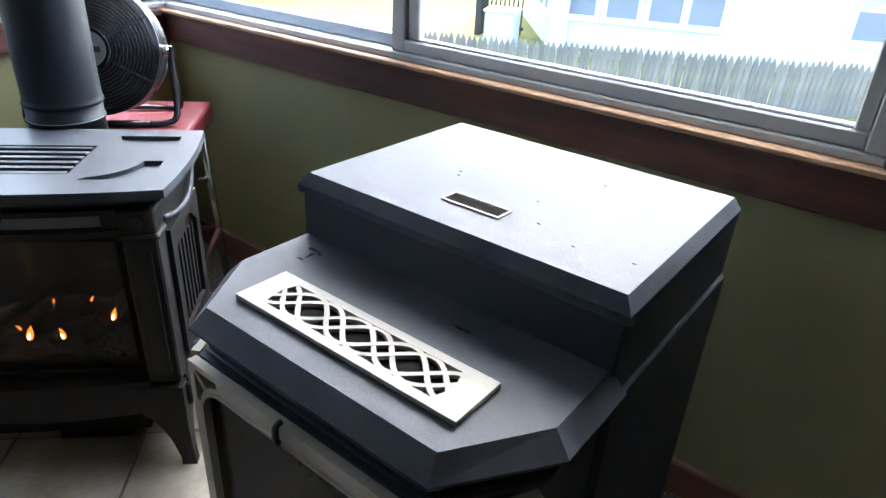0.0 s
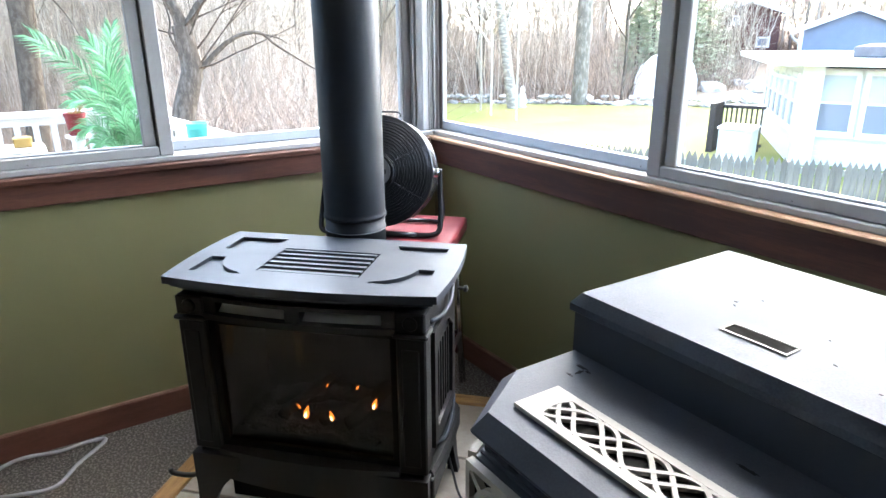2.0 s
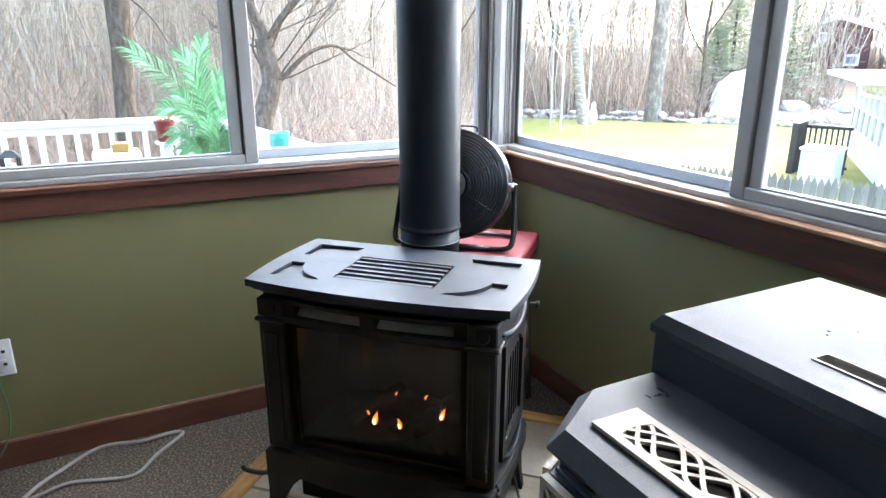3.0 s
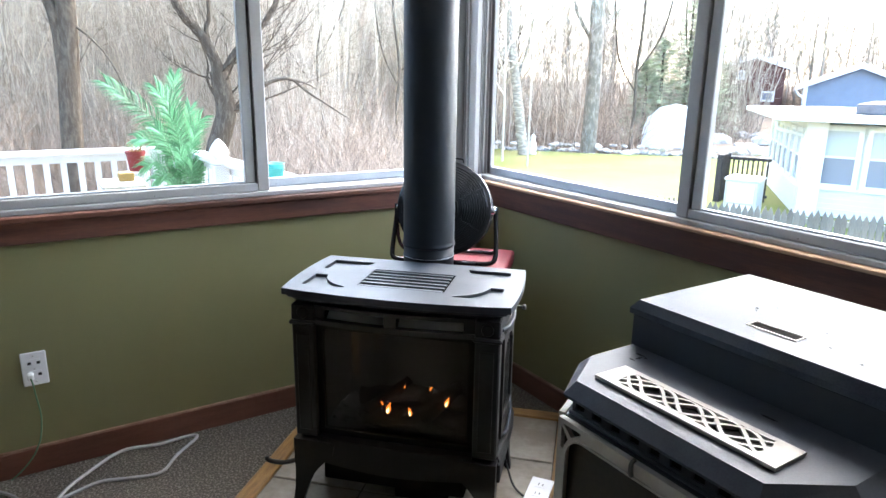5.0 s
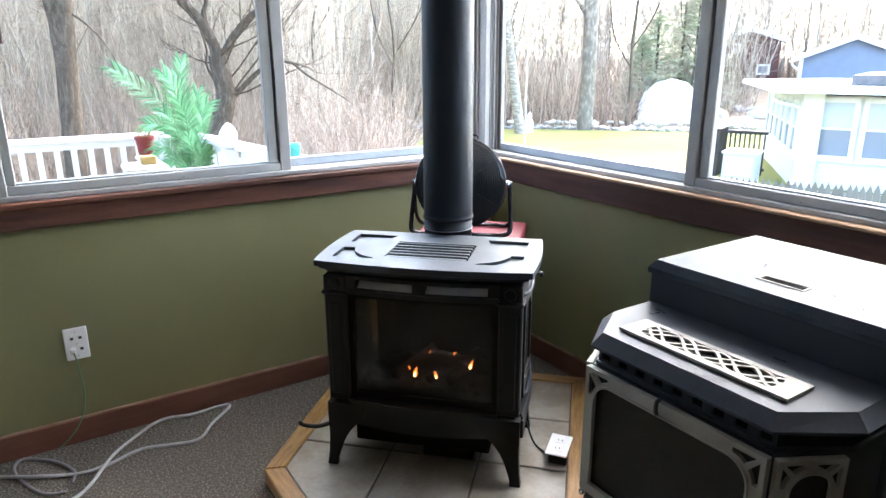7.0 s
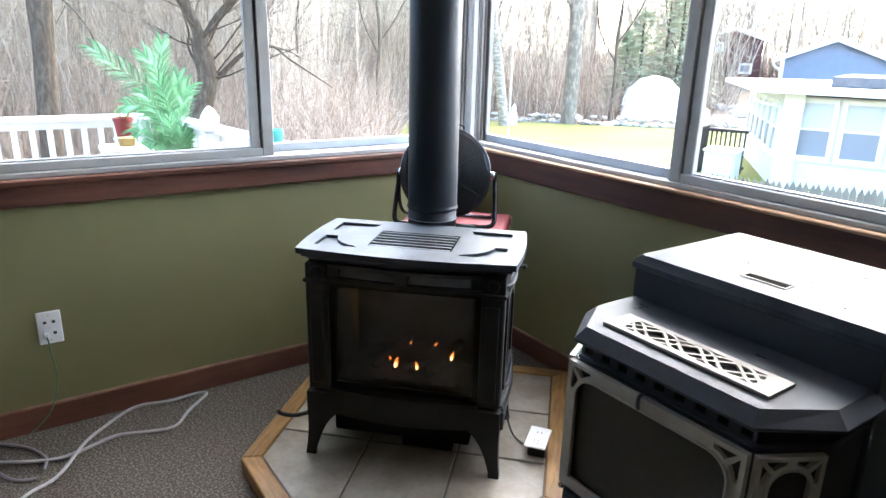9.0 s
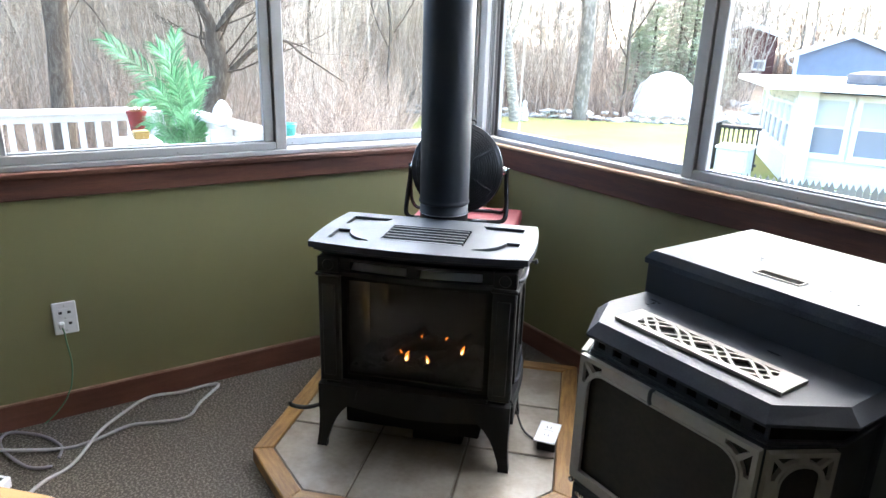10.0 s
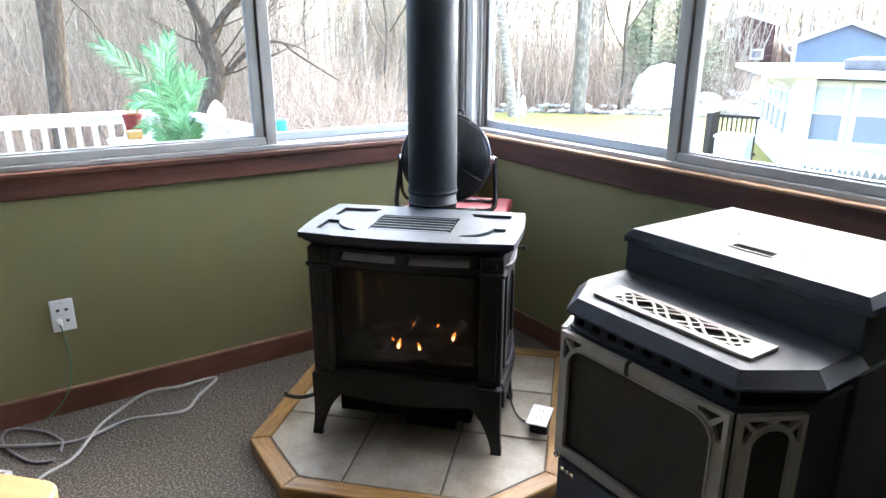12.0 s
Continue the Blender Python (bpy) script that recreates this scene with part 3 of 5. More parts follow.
    part("waist_moulding", rings([[(x * 0.985, y * 0.92, z) for x, y, z in outline(-0.012, zz)] for zz in (0.246, 0.252)] +
                                 [[(x * 0.965, y * 0.90, z) for x, y, z in outline(-0.012, 0.262)]]), IRON, st)
    # apron with a curved lower edge
    loops = []
    for i in range(17):
        x = -0.262 + 0.524 * i / 16
        e = abs(x) / 0.262
        zb = 0.182 - 0.006 * math.cos(math.pi * x / 0.262)
        y = -0.170 - 0.016 * (1 - e * e)
        loops.append([(x, y, zb), (x, y + 0.02, zb), (x, y + 0.016, 0.248), (x, y - 0.0, 0.248)])
    b = rings(loops)
    bmesh.ops.recalc_face_normals(b, faces=b.faces)
    part("apron", b, IRON, st)
    for sx in (-1, 1):
        part("side_apron", box(*sorted((sx * 0.285, sx * 0.300)), -0.16, 0.16, 0.19, 0.247, 0.003), IRON, st)
        # relief on the sides: an arched upper band and a framed panel
        xs = sx * 0.282
        T = Tubes()
        T.add(smooth_line([(xs, -0.10, 0.612), (xs + sx * 0.014, -0.03, 0.600), (xs + sx * 0.016, 0.05, 0.606), (xs + sx * 0.006, 0.13, 0.640)], 6), 0.006, 6, True)
        T.part("side_moulding", IRONSHEEN, st)
        T = Tubes()
        T.add(smooth_line([(xs, -0.095, 0.300), (xs + sx * 0.012, -0.02, 0.268), (xs + sx * 0.014, 0.07, 0.272), (xs + sx * 0.004, 0.13, 0.31)], 6), 0.006, 6, True)
        T.part("side_moulding", IRONSHEEN, st)
        pnl = part("side_panel", turn(pierced([(-0.10, 0.29), (0.125, 0.29), (0.125, 0.585), (-0.10, 0.585)],
                                              [[(-0.070, 0.33), (0.095, 0.33), (0.100, 0.52), (0.06, 0.552), (0.01, 0.563), (-0.04, 0.552), (-0.075, 0.52)]], 0, 0.010),
                                      Matrix.Translation((xs + (0.010 if sx > 0 else 0.0), 0, 0)) @ Matrix(((0, 0, -1, 0), (1, 0, 0, 0), (0, 1, 0, 0), (0, 0, 0, 1)))), IRON, st)
        for k in range(6):
            part("panel_rib", box(*sorted((xs, xs + sx * 0.004)), -0.062 + k * 0.027, -0.052 + k * 0.027, 0.335, 0.52, 0.001), IRON, st)
    # four flared legs
    for sx in (-1, 1):
        for fy, ty in ((-1, -0.182), (1, 0.160)):
            loops = []
            for k, (zz, o, w) in enumerate(((0.255, 0.0, 0.125), (0.215, 0.0, 0.115), (0.190, 0.0, 0.092), (0.170, -0.001, 0.072), (0.145, -0.001, 0.055), (0.115, 0.0, 0.042), (0.085, 0.002, 0.034), (0.062, 0.005, 0.030), (Z0, 0.007, 0.032))):
                xo, yo = sx * (0.291 + o), ty + fy * o
                x1, y1 = xo - sx * w, yo - fy * w * 0.8
                q = [(xo, yo, zz), (x1, yo, zz), (x1, yo - fy * 0.016, zz), (xo - sx * 0.016, yo - fy * 0.016, zz), (xo - sx * 0.016, y1, zz), (xo, y1, zz)]
                loops.append(q)
            b = rings(loops)
            bmesh.ops.recalc_face_normals(b, faces=b.faces)
            part("leg", b, IRON, st, smooth=False)
    # burner box and valve under the stove
    part("burner_box", box(-0.215, 0.20, -0.150, 0.12, 0.118, 0.21, 0.004), SOOTSHADE, st)
    part("valve_box", box(-0.01, 0.145, -0.12, 0.05, 0.070, 0.119, 0.003), SOOTSHADE, st)
    # control lever on the side
    T = Tubes()
    T.add(smooth_line([(-0.31, -0.06, 0.125), (-0.345, -0.07, 0.108), (-0.375, -0.085, 0.104), (-0.405, -0.09, 0.105), (-0.425, -0.095, 0.112), (-0.428, -0.095, 0.122)], 4), 0.007, 6, True)
    T.add([(-0.24, -0.05, 0.125), (-0.315, -0.06, 0.125)], 0.013, 8, True)
    T.add([(-0.322, -0.062, 0.075), (-0.322, -0.062, 0.135)], 0.009, 8, True)
    T.part("control_lever", DARKPLASTIC, st, "black hooked lever low on the side")
    # small knobs on the right side
    for zz in (0.60,):
        part("side_knob", lathe([(0.004, 0.0), (0.004, 0.012), (0.009, 0.014), (0.009, 0.022), (0.003, 0.025)], 12,
                                Matrix.Translation((0.30, 0.135, zz)) @ pose(0, 0, 0, 0, 90)), IRON, st)
    # logs, embers and flames
    b = bmesh.new()
    bmesh.ops.create_grid(b, x_segments=40, y_segments=14, size=0.5)
    for v in b.verts:
        v.co = (v.co.x * 0.44, -0.012 + v.co.y * 0.17, 0.283 + 0.018 * noise.noise((v.co.x * 30, v.co.y * 10, 3)) + 0.02 * noise.noise((v.co.x * 8, v.co.y * 4, 7)))
    part("ember_bed", b, EMBER, st, "ash and ember bed", True)
    rng = random.Random(4)
    for a, c, r in (((-0.17, 0.03, 0.325), (0.02, 0.05, 0.345), 0.026), ((-0.02, 0.05, 0.34), (0.18, 0.03, 0.33), 0.027),
                    ((-0.13, -0.05, 0.318), (-0.03, 0.06, 0.375), 0.018), ((0.05, -0.055, 0.316), (0.13, 0.05, 0.372), 0.019), ((-0.02, -0.045, 0.312), (0.09, 0.0, 0.35), 0.015)):
        a, c = Vector(a) + Vector((0.012, 0, -0.019)), Vector(c) + Vector((0.012, 0, -0.019))
        pts = [a.lerp(c, k / 7) + Vector((rng.uniform(-.004, .004), rng.uniform(-.004, .004), rng.uniform(-.005, .005))) for k in range(8)]
        T = Tubes()
        T.add(pts, [r * rng.uniform(0.8, 1.1) for _ in pts], 9, True)
        T.part("log", LOG, st)
    for x, y, zz, h in ((-0.050, -0.052, 0.298, 0.038), (0.019, -0.050, 0.298, 0.028), (0.121, -0.030, 0.331, 0.032), (0.060, 0.02, 0.350, 0.014), (-0.018, 0.015, 0.351, 0.011), (-0.066, -0.05, 0.322, 0.013)):
        T = Tubes()
        lean = rng.uniform(-0.006, 0.006)
        prof = [(0, 0.3), (0.2, 0.9), (0.4, 1.0), (0.65, 0.65), (0.85, 0.3), (1, 0.02)]
        T.add([(x + lean * t * t * 1.5, y, zz + h * t) for t, _ in prof], [h * 0.2 * r for _, r in prof], 8, True)
        fl = T.part("flame", FLAME, st, "small orange gas flame")
        if h > 0.02:
            T = Tubes()
            T.add([(x + lean * t * t, y - 0.006, zz + h * 0.12 + h * 0.5 * t) for t, _ in prof], [h * 0.11 * r for _, r in prof], 8, True)
            T.part("flame_core", FLAMECORE, fl)
    return st


stove = gas_stove()

# ---- flue pipe ----
pipe = thing("flue_pipe", C45 @ pose(-0.037, -0.805, 0), "matt black metal flue pipe rising behind the gas stove", "pipe")
R = 0.0815
part("lower_section", lathe([(R - 0.001, 0.60), (R - 0.001, 0.705), (R + 0.001, 0.706), (R + 0.001, 0.712), (R - 0.001, 0.713), (R - 0.001, 0.744)], 56), PIPE, pipe, smooth=True)
part("upper_section", lathe([(R + 0.0005, 0.742), (R + 0.003, 0.744), (R + 0.003, 0.750), (R + 0.001, 0.752), (R, 0.76), (R, TOP - 0.004)], 56), PIPE, pipe, smooth=True)
T = Tubes()
T.ring((0, 0, 0.7445), (1, 0, 0), (0, 1, 0), R + 0.0020, 0.0010, 56)
T.ring((0, 0, 0.7105), (1, 0, 0), (0, 1, 0), R + 0.0006, 0.0008, 56)
T.part("joint_bead", BAFFLE, pipe, "thin bright joint ring")
part("flue_collar", lathe([(R + 0.012, 0.585), (R + 0.012, 0.600), (R + 0.002, 0.606)], 40), IRON, pipe)
T = Tubes()
T.add([(0, -0.10 + 0.02, 0.59), (0, -0.02, 0.59)], 0.05, 12, True)
T.part("flue_outlet", IRON, pipe)
seam = part("seam", box(-0.0015, 0.0015, R - 0.001, R + 0.001, 0.752, TOP - 0.01), PIPE, pipe)

# ---- stool and floor fan in the corner ----
stool = thing("stool", C45 @ pose(-0.01, -0.49, 0), "red padded stool standing in the corner behind the stove", "stool")
part("seat", box(-0.20, 0.20, -0.155, 0.155, 0.572, 0.622, 0.014, seg=3), REDPAINT, stool, smooth=False)
part("seat_rim", box(-0.195, 0.195, -0.15, 0.15, 0.560, 0.572, 0.002), CHROME, stool)
for sx in (-1, 1):
    for sy in (-1, 1):
        T = Tubes()
        T.add([(sx * 0.165, sy * 0.12, 0.562), (sx * 0.185, sy * 0.145, 0.0)], 0.012, 8, True)
        T.part("leg", CHROME if sx > 0 else MAROON, stool)
T = Tubes()
for sy in (-1, 1):
    T.add([(-0.178, sy * 0.137, 0.2), (0.178, sy * 0.137, 0.2)], 0.008, 6, True)
for sx in (-1, 1):
    T.add([(sx * 0.178, -0.137, 0.2), (sx * 0.178, 0.137, 0.2)], 0.008, 6, True)
T.part("stretcher", MAROON, stool)


def floor_fan():
    fan = thing("floor_fan", C45 @ pose(-0.040, -0.545, 0.622, 0, 0, 4), "black high-velocity floor fan standing on a red stool", "fan")
    cz, r = 0.187, 0.161
    tilt = Matrix.Translation((0, 0, cz)) @ pose(0, 0, 0, -12)

    def tparts(T, name, material, label="", parent=fan):
        o = T.part(name, material, parent, label)
        o.matrix_basis = tilt
        return o
    X, Zv = (1, 0, 0), (0, 0, 1)
    T = Tubes()
    n = 13
    for i in range(n):
        rr = 0.058 + (r - 0.062) * i / (n - 1)
        y = -0.052 - 0.022 * math.cos(0.5 * math.pi * (rr / r) ** 1.6)
        T.ring((0, y, 0), X, Zv, rr, 0.0020, 48, 5)
    for k in range(6):
        a = math.pi * 2 * (k + 0.5) / 6
        pts = []
        for i in range(8):
            rr = 0.05 + (r - 0.05) * i / 7
            pts.append((rr * math.cos(a), -0.054 - 0.022 * math.cos(0.5 * math.pi * (rr / r) ** 1.6), rr * math.sin(a)))
        T.add(pts, 0.002, 4)
    tparts(T, "front_grille", FANRING, "black concentric wire grille")
    T = Tubes()
    for i in range(10):
        rr = 0.06 + (r - 0.06) * i / 9
        T.ring((0, 0.052 + 0.02 * math.cos(0.5 * math.pi * (rr / r) ** 1.6), 0), X, Zv, rr, 0.0013, 40, 4)
    for k in range(6):
        a = math.pi * 2 * k / 6
        T.add([(0.05 * math.cos(a), 0.072, 0.05 * math.sin(a)), (r * math.cos(a), 0.052, r * math.sin(a))], 0.002, 4)
    tparts(T, "rear_grille", FANBLACK)
    drum = part("drum", lathe([(r, -0.055), (r + 0.005, -0.053), (r + 0.005, -0.045), (r + 0.001, -0.04), (r + 0.001, 0.045), (r + 0.005, 0.052), (r, 0.055), (r - 0.003, 0.045), (r - 0.003, -0.045), (r, -0.055)], 56, pose(0, 0, 0, -90)), FANBLACK, fan, smooth=True)
    drum.matrix_basis = tilt
    hub = part("hub", lathe([(0.001, 0.0), (0.046, 0.0), (0.050, 0.003), (0.054, 0.010), (0.056, 0.006), (0.056, -0.004)], 40, Matrix.Translation((0, -0.076, 0)) @ pose(0, 0, 0, 90)), FANBLACK, fan, smooth=False)
    hub.matrix_basis = tilt
    badge = part("badge", lathe([(0.001, 0.0), (0.044, 0.0), (0.044, 0.003), (0.001, 0.003)], 32, Matrix.Translation((0, -0.078, 0)) @ pose(0, 0, 0, 90)), FANGREY, fan, "round grey maker's badge")
    badge.matrix_basis = tilt
    mk = part("badge_mark", box(-0.032, 0.032, -0.0825, -0.081, -0.008, 0.006, 0.001), DARKPLASTIC, fan)
    mk.matrix_basis = tilt
    mot = part("motor", lathe([(0.001, 0.0), (0.05, 0.0), (0.055, 0.01), (0.055, 0.07), (0.045, 0.08), (0.001, 0.08)], 28, Matrix.Translation((0, 0.09, 0)) @ pose(0, 0, 0, 90)), FANBLACK, fan, smooth=False)
    mot.matrix_basis = tilt
    for k in range(3):
        loops = []
        for i in range(7):
            rr = 0.04 + 0.108 * i / 6
            w = 0.030 + 0.035 * math.sin(math.pi * min(i / 5, 1) * 0.6)
            tw = 0.6 - 0.3 * i / 6
            a = 2 * math.pi * k / 3 + 0.35 * i / 6
            c = Vector((rr * math.cos(a), -0.005, rr * math.sin(a)))
            tang = Vector((-math.sin(a), 0, math.cos(a))) * math.cos(tw) + Vector((0, 1, 0)) * math.sin(tw)
            nn = Vector((0, 1, 0)) * math.cos(tw) * 0.0012 - Vector((-math.sin(a), 0, math.cos(a))) * math.sin(tw) * 0.0012
            loops.append([c - tang * w - nn, c + tang * w - nn, c + tang * w + nn, c - tang * w + nn])
        b = rings(loops)
        bmesh.ops.recalc_face_normals(b, faces=b.faces)
        o = part("blade", b, FANBLACK, fan)
        o.matrix_basis = tilt
    # carrying handle
    T = Tubes()
    T.add(smooth_line([(-0.055, 0.0, r + 0.002), (-0.05, 0.0, r + 0.016), (0.0, 0.0, r + 0.018), (0.05, 0.0, r + 0.016), (0.055, 0.0, r + 0.002)], 4), 0.003, 6)
    tparts(T, "handle", FANBLACK)
    # U-shaped stand
    T = Tubes()
    s = r + 0.018
    for sx in (-1, 1):
        T.add(smooth_line([(sx * s, 0, cz + 0.012), (sx * s, -0.002, cz - 0.03), (sx * (s + 0.006), -0.03, 0.07), (sx * (s + 0.004), -0.055, 0.022), (sx * (s - 0.02), -0.065, 0.010), (sx * (s - 0.06), -0.066, 0.009)], 5), 0.0085, 8, True)
        T.add(smooth_line([(sx * s, 0.002, cz - 0.035), (sx * (s + 0.002), 0.04, 0.06), (sx * (s - 0.01), 0.085, 0.012), (sx * (s - 0.05), 0.095, 0.009)], 5), 0.007, 8, True)
    T.add([(-(s - 0.06), -0.066, 0.009), (s - 0.06, -0.066, 0.009)], 0.0085, 8, True)
    T.add([(-(s - 0.05), 0.095, 0.009), (s - 0.05, 0.095, 0.009)], 0.007, 8, True)
    T.part("stand", FANBLACK, fan, "bent black tube stand")
    for sx in (-1, 1):
        part("pivot_knob", lathe([(0.012, 0.0), (0.014, 0.004), (0.014, 0.016), (0.010, 0.02), (0.001, 0.021)], 16, Matrix.Translation((sx * (r - 0.002), 0, cz)) @ pose(0, 0, 0, 0, sx * 90)), CHROME, fan)
    return fan


floor_fan()

# ---- pellet stove by the north wall ----
PX = 1.695


def pellet_stove():
    st = thing("pellet_stove", pose(PX, 0, 0), "dark grey pellet stove with nickel trim and a sooted glass door", "stove")
    hw = 0.243
    # hopper lid with chamfered edges
    def rect(o, zz, yb=-0.292):
        return [(-hw - o, -0.652 - o, zz), (hw + o, -0.652 - o, zz), (hw + o, yb + min(o, 0.004), zz), (-hw - o, yb + min(o, 0.004), zz)]
    b = rings([rect(0.011, 0.806), rect(0.012, 0.8075), rect(0.012, 0.818), rect(0.0, 0.8350)], cap=True)
    bmesh.ops.recalc_face_normals(b, faces=b.faces)
    lid = part("hopper_lid", b, LIDSTEEL, st, "glossy grey hopper lid")
    part("lid_slot_shade", box(-0.048, 0.041, -0.592, -0.565, 0.8352, 0.8362), SOOTSHADE, lid)
    part("recess_rim", pierced([(-0.0495, -0.5945), (0.0425, -0.5945), (0.0425, -0.5625), (-0.0495, -0.5625)], [[(-0.047, -0.591), (0.040, -0.591), (0.040, -0.5645), (-0.047, -0.5645)]], 0.8352, 0.8372), NICKEL, lid, "nickel rim round the finger slot")
    rs = random.Random(9)
    for k in range(9):
        x, y, w = rs.uniform(-0.10, 0.22), rs.uniform(-0.62, -0.32), rs.uniform(0.0008, 0.0018)
        lp = [(w * rs.uniform(0.6, 1.3), 2 * math.pi * i / 7) for i in range(7)]
        sp_ = rings([[(x + k_ * 1.8 * math.cos(a), y + k_ * math.sin(a), 0.8351 + dz) for k_, a in lp] for dz in (0, 0.0006)])
        bmesh.ops.recalc_face_normals(sp_, faces=sp_.faces)
        part("speck", sp_, GRIME, lid, "small dark speck of dirt")
    part("hopper", box(-hw - 0.006, hw + 0.006, -0.660, -0.262, 0.7010, 0.8055, 0.002), STEEL, st)
    for sx in (-1, 1):
        x0, x1 = sorted((sx * (hw - 0.004), sx * (hw + 0.0105)))
        part("side_panel", box(x0, x1, -0.655, -0.262, 0.06, 0.7005, 0.003), STEEL, st)
        part("lid_hinge", box(*sorted((sx * (hw - 0.004), sx * (hw + 0.009))), -0.648, -0.636, 0.796, 0.804, 0.001), CHROME, st)
    part("body", box(-hw + 0.005, hw - 0.005, -0.65, -0.27, 0.06, 0.7005), STEEL, st)
    # deck with a sloping skirt
    top = [(-hw, -0.655), (-hw, -0.775), (-0.177, -0.876), (0.177, -0.876), (hw, -0.775), (hw, -0.655)]

    def grow(o):
        return [(-hw - o, -0.655), (-hw - o, -0.775 - o * 0.4), (-0.177 - o * 0.35, -0.876 - o), (0.177 + o * 0.35, -0.876 - o), (hw + o, -0.775 - o * 0.4), (hw + o, -0.655)]
    b = rings([[(x, y, 0.713) for x, y in grow(0.010)], [(x, y, 0.713) for x, y in grow(0.020)], [(x, y, 0.7165) for x, y in grow(0.022)], [(x, y, 0.7195) for x, y in grow(0.022)], [(x, y, 0.7415) for x, y in grow(0.0)]])
    bmesh.ops.recalc_face_normals(b, faces=b.faces)
    deck = part("deck", b, DECKSTEEL, st, "dusty dark grey deck with a sloping skirt")

    # soot smears by the hopper
    rs = random.Random(6)
    for x, y, w, h in ((-0.196, -0.690, 0.012, 0.004), (-0.188, -0.704, 0.0035, 0.009), (-0.181, -0.694, 0.005, 0.003), (-0.190, -0.720, 0.007, 0.0022), (0.08, -0.705, 0.016, 0.003)):
        n = 18
        lp = [(rs.uniform(0.45, 1.15), 2 * math.pi * i / n) for i in range(n)]
        sm = rings([[(x + w * k * math.cos(a), y + h * k * math.sin(a), 0.7417 + dz) for k, a in lp] for dz in (0, 0.0003)])
        bmesh.ops.recalc_face_normals(sm, faces=sm.faces)
        part("soot_smear", sm, GRIME, deck, "dark soot smear")
    # grille plate in the deck
    gx0, gx1, gy0, gy1 = -0.168, 0.170, -0.840, -0.763
    gr = part("deck_grille", pierced([(gx0, gy0), (gx1, gy0), (gx1, gy1), (gx0, gy1)],
                                     [[(gx0 + 0.034, gy0 + 0.030), (gx0 + 0.040, gy0 + 0.012), (gx1 - 0.040, gy0 + 0.012), (gx1 - 0.034, gy0 + 0.030), (gx1 - 0.034, gy1 - 0.030), (gx1 - 0.040, gy1 - 0.012), (gx0 + 0.040, gy1 - 0.012), (gx0 + 0.034, gy1 - 0.030)]],
                                     0.7425, 0.7485), NICKEL, st, "pale nickel grille with interlaced bars")
    part("grille_opening_shade", box(gx0 + 0.02, gx1 - 0.02, gy0 + 0.008, gy1 - 0.008, 0.7416, 0.7424), SOOTSHADE, gr)
    cy, amp, x0, x1 = (gy0 + gy1) / 2, (gy1 - gy0) / 2 - 0.013, gx0 + 0.032, gx1 - 0.032
    for ph in (0, 0.36, 1.0, 1.36):
        loops = []
        n = 44
        for i in range(n + 1):
            x = x0 + (x1 - x0) * i / n
            a = 2 * math.pi * (x - x0) / 0.152 + ph * math.pi
            y = cy + amp * math.cos(a)
            s = -amp * math.sin(a) * 2 * math.pi / 0.152
            k = math.hypot(1, s)
            nx, ny = -s / k * 0.0030, 1 / k * 0.0030
            zt = 0.7478 + 0.0004 * ph
            loops.append([(x - nx, y - ny, 0.743), (x + nx, y + ny, 0.743), (x + nx, y + ny, zt), (x - nx, y - ny, zt)])
        b = rings(loops)
        bmesh.ops.recalc_face_normals(b, faces=b.faces)
        part("grille_bar", b, NICKEL, gr)
    # recessed louvre band below the deck
    band = [(-hw, -0.66), (-hw, -0.772), (-0.180, -0.872), (0.180, -0.872), (hw, -0.772), (hw, -0.66)]
    part("louvre_band", prism(band, 0.676, 0.713), SOOTSHADE, st)
    for z0, z1, o in ((0.676, 0.6825, 0.010), (0.7065, 0.7125, 0.004)):
        part("bead", prism([(x * (1 + o * 3), y - o if y < -0.7 else y) for x, y in band], z0, z1, 0.002), STEEL, st)
    slots = [[(x - 0.0105, 0.687), (x + 0.0105, 0.687), (x + 0.0105, 0.704), (x - 0.0105, 0.704)] for x in (-0.163 + 0.041 * k for k in range(9))]
    part("louvre_strip", turn(pierced([(-0.181, 0.683), (0.181, 0.683), (0.181, 0.7062), (-0.181, 0.7062)], slots, 0, 0.005), pose(0, -0.8722, 0, 90)), STEEL, st, "black strip with a row of square air holes")
    # front bay and doors
    bay = [(-hw, -0.66), (-hw, -0.785), (-0.186, -0.888), (0.186, -0.888), (hw, -0.785), (hw, -0.66)]
    part("front_bay", prism(bay, 0.10, 0.675), STEEL, st)

    def arched(w, h, r, m, e=0.022):
        """A door: frame with an arched opening, pierced corners and dark glass; from x 0 to w, z 0 to h."""
        hole = [(e, e), (w - e, e), (w - e, h - e - r)]
        for i in range(1, 9):
            a = math.pi / 2 * i / 9
            hole.append((w - e - r + r * math.cos(a), h - e - r + r * math.sin(a)))
        hole.append((w - e - r, h - e))
        hole.append((e + r, h - e))
        for i in range(1, 9):
            a = math.pi / 2 * (1 + i / 9)
            hole.append((e + r + r * math.cos(a), h - e - r + r * math.sin(a)))
        hole.append((e, h - e - r))
        # pierced spandrels: two openings in each upper corner, a spoke between them
        rim, ro, cx, cy = e * 0.40, r + 0.0055, e + r, h - e - r
        top = []
        for a0, a1 in ((80, 51), (39, 10)):
            arc = [(cx - ro * math.cos(radians(a0 + (a1 - a0) * i / 6)), cy + ro * math.sin(radians(a0 + (a1 - a0) * i / 6))) for i in range(7)]
            if a0 > 45:
                loop = arc + [(rim + 0.004, h - rim), (arc[0][0], h - rim)]
            else:
                loop = arc + [(rim, arc[-1][1]), (rim, h - rim - 0.004)]
